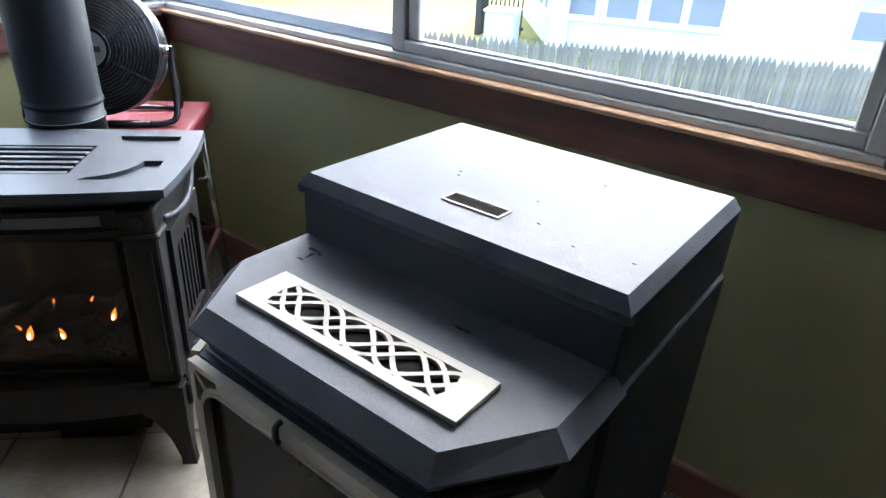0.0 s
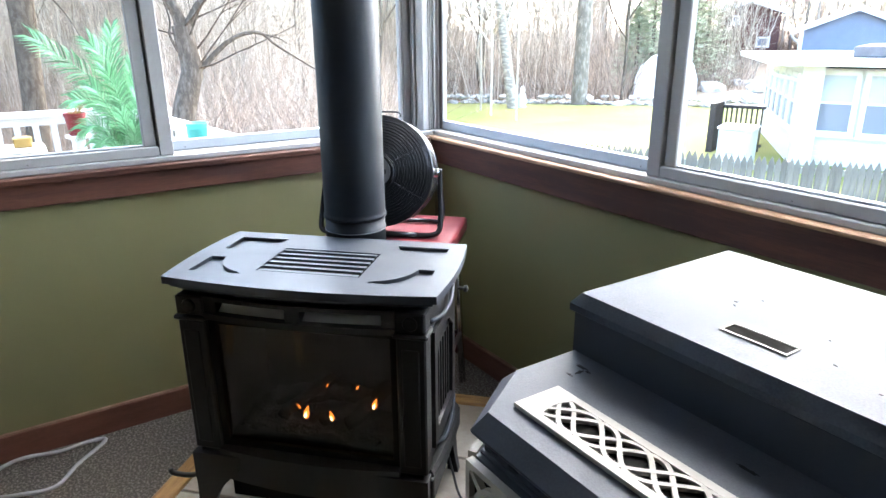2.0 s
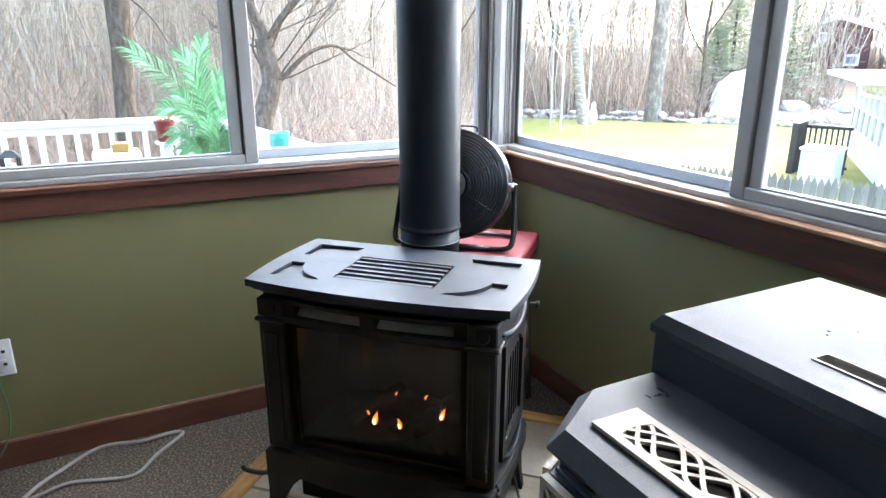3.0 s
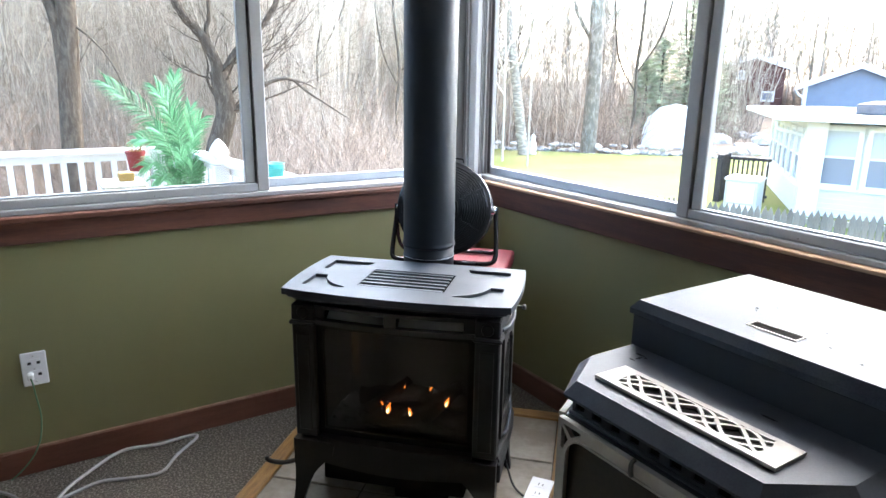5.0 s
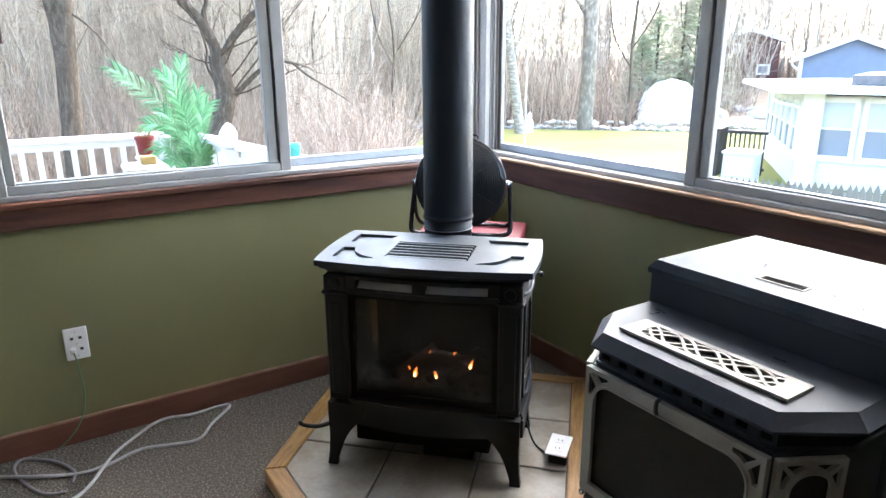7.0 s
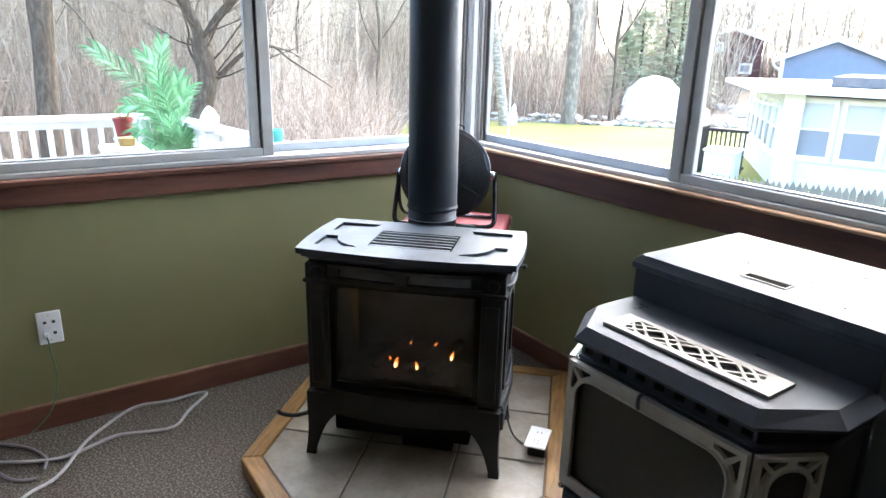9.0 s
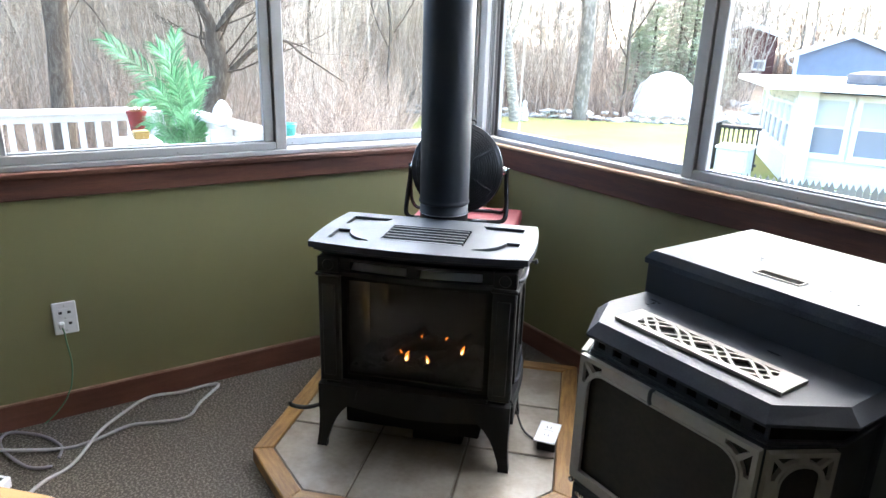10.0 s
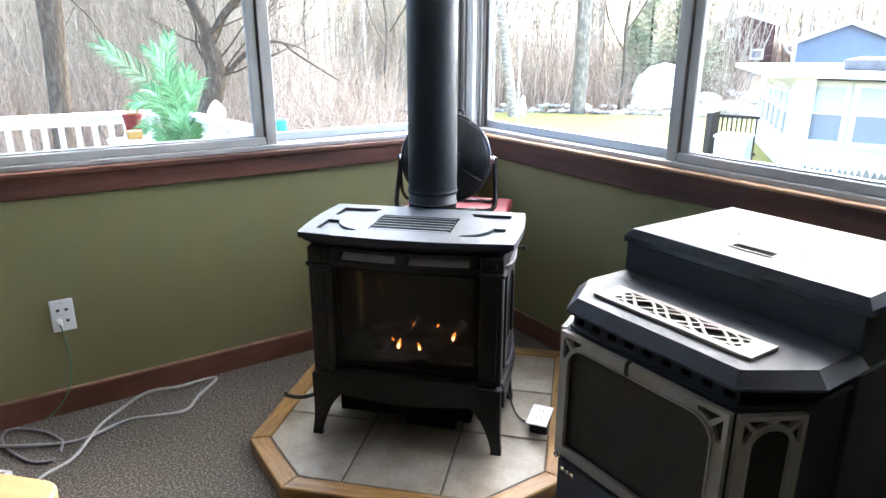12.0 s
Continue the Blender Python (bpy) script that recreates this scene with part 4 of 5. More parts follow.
            top.append(loop)
        cuts = [[(w - x if sx else x, y) for x, y in loop] for sx in (0, 1) for loop in top]
        d = part("door", turn(pierced([(0, 0), (w, 0), (w, h), (0, h)], [hole] + cuts, 0, 0.012), m @ pose(0, 0, 0, 90)), DOORNICKEL, st, "tarnished nickel door frame with pierced corners")
        part("door_glass", turn(box(0.004, w - 0.004, -0.003, 0.0015, 0.004, h - 0.004), m), SOOTGLASS, d, "smoke-stained dark glass")
        part("arch_bead", turn(pierced([((x - w / 2) * 1.0 + w / 2, y) for x, y in hole], [[((x - w / 2) * (1 - 0.008 / w) + w / 2, (y - h / 2) * (1 - 0.008 / h) + h / 2) for x, y in hole]], 0, 0.004), m @ pose(0, -0.012, 0, 90)), DOORNICKEL, d)
        return d
    arched(0.374, 0.277, 0.042, pose(-0.187, -0.892, 0.399))
    L, A = math.hypot(hw - 0.186, 0.103), math.degrees(math.atan2(0.103, hw - 0.186))
    arched(L - 0.008, 0.277, 0.0345, pose(0.190, -0.8905, 0.399, 0, 0, A), 0.0195)
    arched(L - 0.008, 0.277, 0.0345, pose(-hw, -0.789, 0.399, 0, 0, -A), 0.0195)
    T = Tubes()
    T.add(smooth_line([(-0.012, -0.903, 0.682), (-0.012, -0.911, 0.679), (-0.012, -0.912, 0.664), (-0.012, -0.909, 0.656)], 4), 0.004, 6, True)
    T.part("door_latch", DARKPLASTIC, st, "small black door latch")
    # ash door and base
    part("ash_door", box(-0.180, 0.180, -0.900, -0.888, 0.13, 0.385, 0.003), STEEL, st)
    for k in range(3):
        part("bolt", lathe([(0.006, 0), (0.006, 0.004), (0.001, 0.006)], 10, Matrix.Translation((-0.160 + k * 0.014, -0.9, 0.368)) @ pose(0, 0, 0, 90)), CHROME, st)
    for sx in (-1, 1):
        part("bottom_cap", lathe([(0.006, 0), (0.006, 0.005), (0.003, 0.007)], 12, Matrix.Translation((sx * 0.182, -0.900, 0.390)) @ pose(0, 0, 0, 90)), CHROME, st)
    part("plinth", prism([(x * 1.06, y - 0.015 if y < -0.7 else y + 0.35) for x, y in bay], 0.047, 0.10), STEEL, st)
    part("ankle", prism([(x * 0.9, y * 0.98) for x, y in bay], 0.0, 0.047), SOOTSHADE, st)
    return st


pellet_stove()

# ---- small things ----
plate = thing("wall_outlet", pose(0.0, -1.7145, 0.3545), "white double wall outlet with a green cord plugged in", "outlet")
part("cover_plate", box(0, 0.006, -0.035, 0.035, -0.056, 0.056, 0.003), WHITEPLASTIC, plate)
for sz in (-1, 1):
    part("socket", box(0.006, 0.0075, -0.017, 0.017, sz * 0.0195 - 0.014, sz * 0.0195 + 0.014, 0.0007), WHITEPLASTIC, plate)
    for sy in (-1, 1):
        if sz < 0 and sy < 0:
            continue
        part("slot", box(0.0075, 0.0082, sy * 0.0125 - 0.005, sy * 0.0125 + 0.005, sz * 0.0195 - 0.004, sz * 0.0195 + 0.005), DARKPLASTIC, plate)
for zz in (-0.043, 0.043, 0.0):
    part("screw", lathe([(0.003, 0), (0.003, 0.001), (0.001, 0.0015)], 8, Matrix.Translation((0.006, 0, zz)) @ pose(0, 0, 0, 0, 90)), RESIN, plate)
plug = thing("green_cord", pose(0, 0, 0), "thin green cord hanging from a wall outlet", "cord")
part("plug", box(0.0085, 0.032, -1.737, -1.719, 0.325, 0.347, 0.004), WHITEPLASTIC, plug)
T = Tubes()
T.add(smooth_line([(0.030, -1.728, 0.334), (0.036, -1.724, 0.315), (0.026, -1.722, 0.279), (0.016, -1.716, 0.194), (0.014, -1.726, 0.120), (0.019, -1.738, 0.092), (0.020, -1.752, 0.065), (0.022, -1.785, 0.028), (0.028, -1.82, 0.004)], 5), 0.0026, 6, True)
T.part("cable", CORDGREEN, plug)

T = Tubes()
T.add(smooth_line([(0.62, -2.02, 0.006), (0.392, -1.865, 0.006), (0.326, -1.766, 0.007), (0.190, -1.675, 0.016), (0.100, -1.60, 0.008), (0.045, -1.525, 0.012), (0.040, -1.470, 0.016), (0.055, -1.385, 0.012), (0.045, -1.300, 0.010), (0.062, -1.262, 0.008),
                   (0.145, -1.346, 0.006), (0.225, -1.410, 0.006), (0.208, -1.50, 0.006), (0.182, -1.585, 0.006), (0.215, -1.690, 0.006), (0.220, -1.772, 0.006), (0.170, -1.90, 0.014), (0.125, -1.97, 0.014), (0.08, -2.06, 0.008)], 6), 0.0055, 8, True)
cordob = T.part("extension_cord", CORD, None)
tagged(cordob, "white extension cord lying in loops on the carpet", "cord")
T = Tubes()
T.add(smooth_line([(0.300, -1.815, 0.006), (0.290, -1.85, 0.006), (0.255, -1.885, 0.006), (0.150, -1.932, 0.006), (0.070, -1.945, 0.006), (0.035, -1.915, 0.006), (0.105, -1.832, 0.006), (0.200, -1.785, 0.006), (0.262, -1.795, 0.006)], 6), 0.005, 8, True)
tagged(T.part("lamp_cord", CORDGREY, None), "grey cord curled on the carpet", "cord")

strip = thing("power_strip", pose(0.315, -2.01, 0, 0, 0, 48), "white plastic power strip lying on the carpet", "power strip")
part("housing", box(-0.09, 0.09, -0.045, 0.045, 0.001, 0.038, 0.006), WHITEPLASTIC, strip)
for k in (0, 2, 4):
    for sy in ((-1, 1) if k else (1,)):
        part("socket_slot", box(-0.072 + k * 0.034, -0.058 + k * 0.034, sy * 0.020 - 0.009, sy * 0.020 + 0.009, 0.038, 0.0388), DARKPLASTIC, strip)

outl = thing("outlet_box", C45 @ pose(0.372, -1.085, 0.0445, 0, 0, -6), "white duplex outlet plate on a black box, standing on tiles", "outlet")
part("box_body", box(-0.028, 0.028, -0.026, 0.02, 0.0, 0.045, 0.003), DARKPLASTIC, outl)
part("face_plate", turn(box(-0.033, 0.033, -0.052, 0.052, 0, 0.006, 0.002), Matrix.Translation((0, -0.004, 0.052)) @ pose(0, 0, 0, 5, 0, -4)), WHITEPLASTIC, outl)
for sy in (-1, 1):
    part("socket", turn(box(-0.016, 0.016, sy * 0.02 - 0.013, sy * 0.02 + 0.013, 0.006, 0.0072), Matrix.Translation((0, -0.004, 0.052)) @ pose(0, 0, 0, 5, 0, -4)), WHITEPLASTIC, outl)
    for sx in (-1, 1):
        part("slot", turn(box(sx * 0.006 - 0.0012, sx * 0.006 + 0.0012, sy * 0.02 - 0.004, sy * 0.02 + 0.005, 0.0072, 0.0078), Matrix.Translation((0, -0.004, 0.052)) @ pose(0, 0, 0, 5, 0, -4)), DARKPLASTIC, outl)
T = Tubes()
OI = outl.matrix_basis.inverted() @ C45
P = lambda u, v, z: tuple(OI @ Vector((v, -u, z)))
T.add(smooth_line([P(0.90, 0.22, 0.16), P(0.97, 0.262, 0.09), P(1.02, 0.29, 0.056), P(1.06, 0.325, 0.052), P(1.085, 0.352, 0.06)], 5), 0.0035, 6, True)
T.part("power_cord", DARKPLASTIC, outl, "thin black cord")

seat = thing("wooden_seat", C45 @ pose(-0.622, -2.245, 0), "rounded blond wooden seat, likely of a chair, on made-up legs", "stool")
seatpoly = []
for cx, cy, a0 in ((0.13, 0.13, 0), (-0.13, 0.13, 90), (-0.13, -0.13, 180), (0.13, -0.13, 270)):
    for i in range(7):
        a = radians(a0 + 15 * i)
        seatpoly.append((cx + 0.05 * math.cos(a), cy + 0.05 * math.sin(a)))
part("seat", prism(seatpoly, 0.418, 0.450, 0.006), BLONDE, seat)
for sx in (-1, 1):
    for sy in (-1, 1):
        T = Tubes()
        T.add([(sx * 0.12, sy * 0.12, 0.419), (sx * 0.15, sy * 0.15, 0.0)], [0.018, 0.014], 10, True)
        T.part("leg", BLONDE, seat)

# ---- outside ----
GROUND = -1.4


def ground_z(x, y):
    d = math.hypot(x + 1, y + 1)
    west = min(max((math.degrees(math.atan2(y + 1.8, x - 2.3)) % 360 - 146) / 20, 0), 1)
    rise = min(max(0.0, d - 26 + 7 * west) * (0.045 + 0.090 * west), 2.6 + 9.0 * west)
    return GROUND + rise + 0.10 * noise.noise((x * 0.12, y * 0.12, 0)) * min(1, max(0, d - 20) / 10)


def ground():
    bm = bmesh.new()
    ticks = [-900, -500, -300, -200, -150, -120] + list(range(-100, 101, 4)) + [120, 150, 200, 300, 500, 900]
    grid = [[bm.verts.new((x, y, ground_z(x, y))) for x in ticks] for y in ticks]
    for r0, r1 in zip(grid, grid[1:]):
        for i in range(len(ticks) - 1):
            bm.faces.new((r0[i], r0[i + 1], r1[i + 1], r1[i]))
    return structure("ground", bm, LEAFLITTER, "brown leaf-covered ground rising into woods", "ground", True)


ground()
bm = bmesh.new()
far = []
for i in range(15):
    t = i / 14
    a = radians(148 - 74 * t)
    r = 25.2 + 0.5 * math.sin(i * 1.7)
    far.append((r * math.cos(a) + 1.5, r * math.sin(a) - 1.5))
poly = [(-2.5, 4.9)] + [(-6.0, 4.0)] + [(-14.0, 7.5)] + far + [(12, 20), (9, 12)]
bm.faces.new([bm.verts.new((x, y, GROUND + 0.06)) for x, y in poly])
structure("lawn", bm, LAWN, "yellow-green winter lawn", "lawn")
bm = bmesh.new()
bm.faces.new([bm.verts.new((x, y, GROUND + 0.05)) for x, y in ((-15.5, 5.2), (-14.2, 7.4), (-6, 3.9), (-5.6, 1.6), (-12, 2.4))])
structure("gravel_path", bm, GRAVEL, "pale grey gravel strip beside the lawn", "path")

# low stone wall at the end of the lawn
wall = thing("stone_wall", pose(0, 0, 0), "low dry-stone wall at the end of the lawn", "wall", kind="structure")
rng = random.Random(11)
stones = []
for k in range(5):
    b = bmesh.new()
    bmesh.ops.create_icosphere(b, subdivisions=1, radius=0.5)
    for v in b.verts:
        v.co *= 1 + rng.uniform(-0.22, 0.22)
    me = bpy.data.meshes.new("stone")
    b.to_mesh(me)
    b.free()
    me.materials.append(STONE)
    stones.append(me)
for i in range(230):
    t = i / 229
    a = radians(152 - 36 * t)
    r = 25.4 + rng.uniform(-0.35, 0.35)
    o = new("stone", stones[i % 5])
    o.parent = wall
    s = rng.uniform(0.15, 0.36)
    o.matrix_basis = Matrix.Translation((r * math.cos(a) + 1.5, r * math.sin(a) - 1.5, GROUND + 0.10 + rng.choice((0, 0, 0.2)))) @ pose(0, 0, 0, rng.uniform(-20, 20), rng.uniform(-20, 20), rng.uniform(0, 360)) @ Matrix.Diagonal((s * 1.3, s, s * 0.6, 1))

# boulders on the slope behind the lawn, and a small white ornament by the birch
rng = random.Random(14)
for k in range(12):
    a, r = radians(rng.uniform(118.5, 125)), rng.uniform(27, 38)
    x, y = 2.33 + r * math.cos(a), -1.77 + r * math.sin(a)
    s = rng.uniform(0.5, 1.3)
    b = new("boulder", stones[k % 5])
    b.matrix_basis = Matrix.Translation((x, y, ground_z(x, y) + s * 0.12)) @ pose(0, 0, 0, rng.uniform(-15, 15), rng.uniform(-15, 15), rng.uniform(0, 360)) @ Matrix.Diagonal((s * 1.4, s, s * 0.7, 1))
    tagged(b, "pale grey boulder lying on a leafy slope", "rock", "boulders on the slope")
q = Vector((2.33 - 0.7640 * 24.6, -1.77 + 0.6452 * 24.6, GROUND + 0.06))
solid("garden_ornament", lathe([(0.16, 0), (0.17, 0.05), (0.12, 0.10), (0.15, 0.28), (0.13, 0.42), (0.07, 0.52), (0.09, 0.60), (0.05, 0.70), (0.005, 0.74)], 16), WHITEPAINT, "small white garden ornament on the lawn's edge", "ornament", Matrix.Translation(q), smooth=True)

# picket fence of the neighbouring garden
FA = 30
fence = thing("picket_fence", pose(-4.3, 7.31, -1.47, 0, 0, FA), "weathered grey wooden picket fence with a mossy rail", "fence")
pk = [(-0.0405, 0), (0.0405, 0), (0.0405, 0.83), (0.0, 0.93), (-0.0405, 0.83)]
first = None
for i in range(120):
    m = pose(-3.6 + i * 0.089, rng.uniform(-0.008, 0.008), rng.uniform(-0.02, 0.02), 0, rng.uniform(-1, 1), 0)
    if first is None:
        first = part("picket", turn(prism(pk, -0.01, 0.01), pose(0, 0, 0, 90)), GREYWOOD, fence)
        first.matrix_basis = m
    else:
        shared("picket", first, m, fence)
for zz in (0.2, 0.75):
    part("rail", box(-3.7, 7.1, 0.012, 0.055, zz - 0.045, zz + 0.045, 0.004), MOSSWOOD, fence)
for i in range(5):
    part("post", box(-3.6 + i * 2.5, -3.5 + i * 2.5, 0.056, 0.15, 0, 0.86, 0.006), GREYWOOD, fence)

# ---- white house ----
HM = pose(-4.59, 12.03, 0, 0, 0, 20.8)
house = thing("house", HM, "single-storey white house with white siding and gutters", "house")
X0, X1, YD, EAVE = -0.62, 9.5, 6.5, 0.52
part("wall", box(X0 + 0.02, X1, 0.05, YD, GROUND - 0.3, EAVE), SIDING, house)
bd = None
for k in range(18):
    zz = GROUND + 0.02 + k * 0.104
    if bd is None:
        bd = part("siding_board", turn(box(X0, X1, 0.0, 0.012, 0, 0.108), pose(0, 0.028, 0, 6)), SIDING, house)
        bd.matrix_basis = pose(0, 0, zz)
    else:
        shared("siding_board", bd, pose(0, 0, zz), house)
part("corner_board", box(X0 - 0.03, X0 + 0.06, -0.02, 0.06, GROUND - 0.1, EAVE, 0.004), WHITEPAINT, house)
HI = HM.inverted()
CORNER, SIDE, SL = Vector((-5.03, 11.55, 0)), Vector((-0.622, 0.783, 0)), 5.1
wl = lambda x, y: tuple((HI @ Vector((x, y, 0)))[:2])
eaves = [wl(-5.35, 10.95), wl(4.9, 14.85), wl(2.2, 21.0), wl(-7.6, 17.2), wl(-8.75, 15.15)]
rf = part("roof", prism(eaves, EAVE + 0.08, EAVE + 0.19, 0.01), WHITEPAINT, house, "pale roof edge with white fascia")
ex, ey = eaves[0]
part("gutter", box(ex, X1 + 0.4, ey - 0.12, ey - 0.005, EAVE + 0.07, EAVE + 0.18, 0.01), WHITEPAINT, rf)
T = Tubes()
T.add(smooth_line([(ex + 0.05, ey - 0.05, EAVE + 0.07), (ex + 0.08, ey + 0.1, EAVE - 0.1), (X0 - 0.02, -0.10, EAVE - 0.25), (X0 + 0.0, -0.07, EAVE - 0.5), (X0 + 0.0, -0.07, GROUND + 0.1)], 4), 0.035, 6)
T.part("downpipe", WHITEPAINT, rf)
WING = HI @ Matrix.Translation(CORNER) @ pose(0, 0, 0, 0, 0, math.degrees(math.atan2(SIDE.y, SIDE.x)) + 180) @ Matrix.Translation((-SL, 0, 0))
part("wing_wall", turn(box(0, SL, 0.02, 0.4, GROUND - 0.2, EAVE + 0.05), WING), SIDING, house)
part("dark_roof", box(0.15, 6.5, 0.4, 4.5, EAVE + 0.20, EAVE + 0.40, 0.01), SHINGLE, house, "low dark roof piece")


def house_window(x0, x1, z0, z1, face="front"):
    if face == "front":
        m = Matrix.Translation((x0, 0.0, z0))
    else:
        m = WING @ Matrix.Translation((x0, 0.02, z0))
    w, h = x1 - x0, z1 - z0
    wd = part("window", turn(pierced([(-0.09, -0.09), (w + 0.09, -0.09), (w + 0.09, h + 0.09), (-0.09, h + 0.09)], [[(0, 0), (w, 0), (w, h), (0, h)]], 0, 0.05), m @ pose(0, 0.012, 0, 90)), WHITEPAINT, house)
    part("pane", turn(box(0, w, -0.005, 0.0, 0, h * 0.49), m), HOUSEGLASS, wd, "blue-grey reflecting pane")
    part("pane", turn(box(0, w, -0.005, 0.0, h * 0.53, h), m), BLIND, wd, "pane with a pale blind behind it")
    part("sash_bar", turn(box(0, w, -0.02, 0.0, h * 0.49, h * 0.53), m), WHITEPAINT, wd)
    part("sill", turn(box(-0.1, w + 0.1, -0.07, 0.0, -0.12, -0.09), m), WHITEPAINT, wd)


for x in (-0.30, 0.56, 1.42, 2.20, 5.2, 6.1):
    house_window(x, x + 0.62, -0.66, 0.40)
for k in range(6):
    house_window(0.3 + k * 0.80, 0.82 + k * 0.80, -0.62, 0.34, "side")

# resin storage box and dark stair rail beside the house
bx = thing("storage_box", HM @ pose(-1.45, -0.9, GROUND - 0.12), "pale grey resin storage box beside the house", "box")
part("body", box(-0.31, 0.31, -0.3, 0.3, 0.02, 0.90, 0.02), RESIN, bx)
part("lid", box(-0.34, 0.34, -0.33, 0.33, 0.90, 0.96, 0.02), WHITEPAINT, bx)
part("door_panel", box(-0.25, 0.25, -0.315, -0.3, 0.46, 0.84, 0.006), WHITEPAINT, bx)
part("door_panel", box(-0.25, 0.25, -0.315, -0.3, 0.08, 0.42, 0.006), WHITEPAINT, bx)
part("base", box(-0.30, 0.30, -0.29, 0.29, 0.0, 0.02), DARKPLASTIC, bx)
rl = thing("stair_rail", HM @ pose(-1.80, 0.9, GROUND - 0.26), "dark wooden stair rail beside the white house", "railing")
for k in range(8):
    part("baluster", box(-0.35 + k * 0.105, -0.318 + k * 0.105, 0, 0.04, 0.0 if k % 7 == 0 else 0.45, 1.25, 0.004), DARKWOOD, rl)
part("rail", box(-0.42, 0.46, -0.03, 0.07, 1.25, 1.31, 0.006), DARKWOOD, rl)
part("rail", box(-0.42, 0.46, -0.01, 0.05, 0.42, 0.48, 0.006), DARKWOOD, rl)
part("screen", box(-0.55, -0.42, -0.6, 0.1, 0.0, 1.38, 0.006), DARKWOOD, rl)

# ---- blue gabled house behind, brown house in the woods ----


def gabled(name, m, w, d, h, rise, material, label, wins):
    hs = thing(name, m, label, "house")
    b = rings([[(-w / 2, y, 0), (w / 2, y, 0), (w / 2, y, h), (0, y, h + rise), (-w / 2, y, h)] for y in (0, d)])
    bmesh.ops.recalc_face_normals(b, faces=b.faces)
    part("wall", b, material, hs)
    for sx in (-1, 1):
        e = 0.45
        k = rise / (w / 2)
        part("roof", rings([[(0, y, h + rise + 0.02), (sx * (w / 2 + e), y, h - k * e + 0.02), (sx * (w / 2 + e), y, h - k * e + 0.2), (0, y, h + rise + 0.2)] for y in (-0.4, d + 0.4)]), SHINGLE, hs)
        part("barge_board", rings([[(0, y, h + rise - 0.1), (sx * (w / 2 + e), y, h - k * e - 0.1), (sx * (w / 2 + e), y, h - k * e + 0.21), (0, y, h + rise + 0.21)] for y in (-0.46, -0.41)]), WHITEPAINT, hs)
    for x, z, ww, hh in wins:
        wd = part("window", turn(pierced([(x - 0.12, z - 0.12), (x + ww + 0.12, z - 0.12), (x + ww + 0.12, z + hh + 0.12), (x - 0.12, z + hh + 0.12)], [[(x, z), (x + ww, z), (x + ww, z + hh), (x, z + hh)]], 0, 0.08), pose(0, 0.0, 0, 90)), WHITEPAINT, hs)
        part("pane", box(x, x + ww, -0.02, -0.005, z, z + hh), HOUSEGLASS, wd)
    return hs


def along(t_dir, dist, z):
    return Vector((2.33 + t_dir[0] * dist, -1.77 + t_dir[1] * dist, z))


blue = gabled("house", Matrix.Translation(along((-0.4385, 0.8987), 45, -1.0)) @ pose(0, 0, 0, 0, 0, 26), 5.5, 9, 2.26, 1.1, BLUESIDING, "blue house with white trim and a gabled roof", [])
part("corner_board", box(-2.79, -2.55, -0.05, 0.05, 0, 2.2, 0.01), WHITEPAINT, blue)
T = Tubes()
T.add(smooth_line([(-3.15, -0.2, 2.0), (-3.0, -0.15, 1.75), (-2.72, -0.1, 1.5), (-2.7, -0.1, 0.3)], 4), 0.07, 6)
T.part("downpipe", WHITEPAINT, blue)
gabled("house", Matrix.Translation(along((-0.545, 0.8384), 48, -0.8)) @ pose(0, 0, 0, 0, 0, 33), 3.6, 5, 3.2, 0.6, REDSIDING, "red-brown house among trees with white-framed windows", [(0.66, 1.15, 0.55, 0.42), (-0.95, 2.5, 0.32, 0.36)])

# white domed shed at the edge of the lawn
shed = thing("garden_shed", Matrix.Translation(along((-0.6225, 0.7826), 29.5, GROUND - 0.18)) @ pose(0, 0, 0, 0, 0, 38), "white shed with a rounded barn roof", "shed")
prof = [(-1.22, 0), (-1.22, 0.95), (-1.05, 1.45), (-0.62, 1.83), (0, 1.98), (0.62, 1.83), (1.05, 1.45), (1.22, 0.95), (1.22, 0)]
b = rings([[(x, y, z) for x, z in prof] for y in (0, 2.6)])
bmesh.ops.recalc_face_normals(b, faces=b.faces)
part("shell", b, WHITEPAINT, shed)
part("door", box(-0.6, 0.6, -0.03, 0.0, 0.05, 1.5, 0.01), WHITEPAINT, shed)
part("skid", box(-1.15, 1.15, -0.02, 2.6, -0.12, 0.0), DARKWOOD, shed)

# ---- deck outside the west window ----
structure("deck", box(-3.55, -THICK - 0.02, -4.6, -0.15, -0.42, -0.30), DECKWOOD, "weathered wooden deck boards", "deck")
structure("deck_support", box(-3.4, -0.4, -4.4, -0.3, GROUND - 0.2, -0.42), DARKWOOD, "dark lattice under a deck", "deck")


def railing(m, length, label):
    r = thing("deck_railing", m, label, "railing", "deck railings")
    part("cap_rail", box(0, length, -0.07, 0.07, 0.965, 1.0, 0.006), WHITEPAINT, r)
    part("upper_rail", box(0, length, -0.02, 0.02, 0.905, 0.965, 0.004), WHITEPAINT, r)
    part("lower_rail", box(0, length, -0.02, 0.02, 0.08, 0.13, 0.004), WHITEPAINT, r)
    first = None
    n = int(length / 0.114)
    for i in range(n):
        mm = pose(0.09 + i * 0.114, 0, 0)
        if first is None:
            first = part("baluster", box(-0.020, 0.020, -0.019, 0.019, 0.13, 0.905), WHITEPAINT, r)
            first.matrix_basis = mm
        else:
            shared("baluster", first, mm, r)
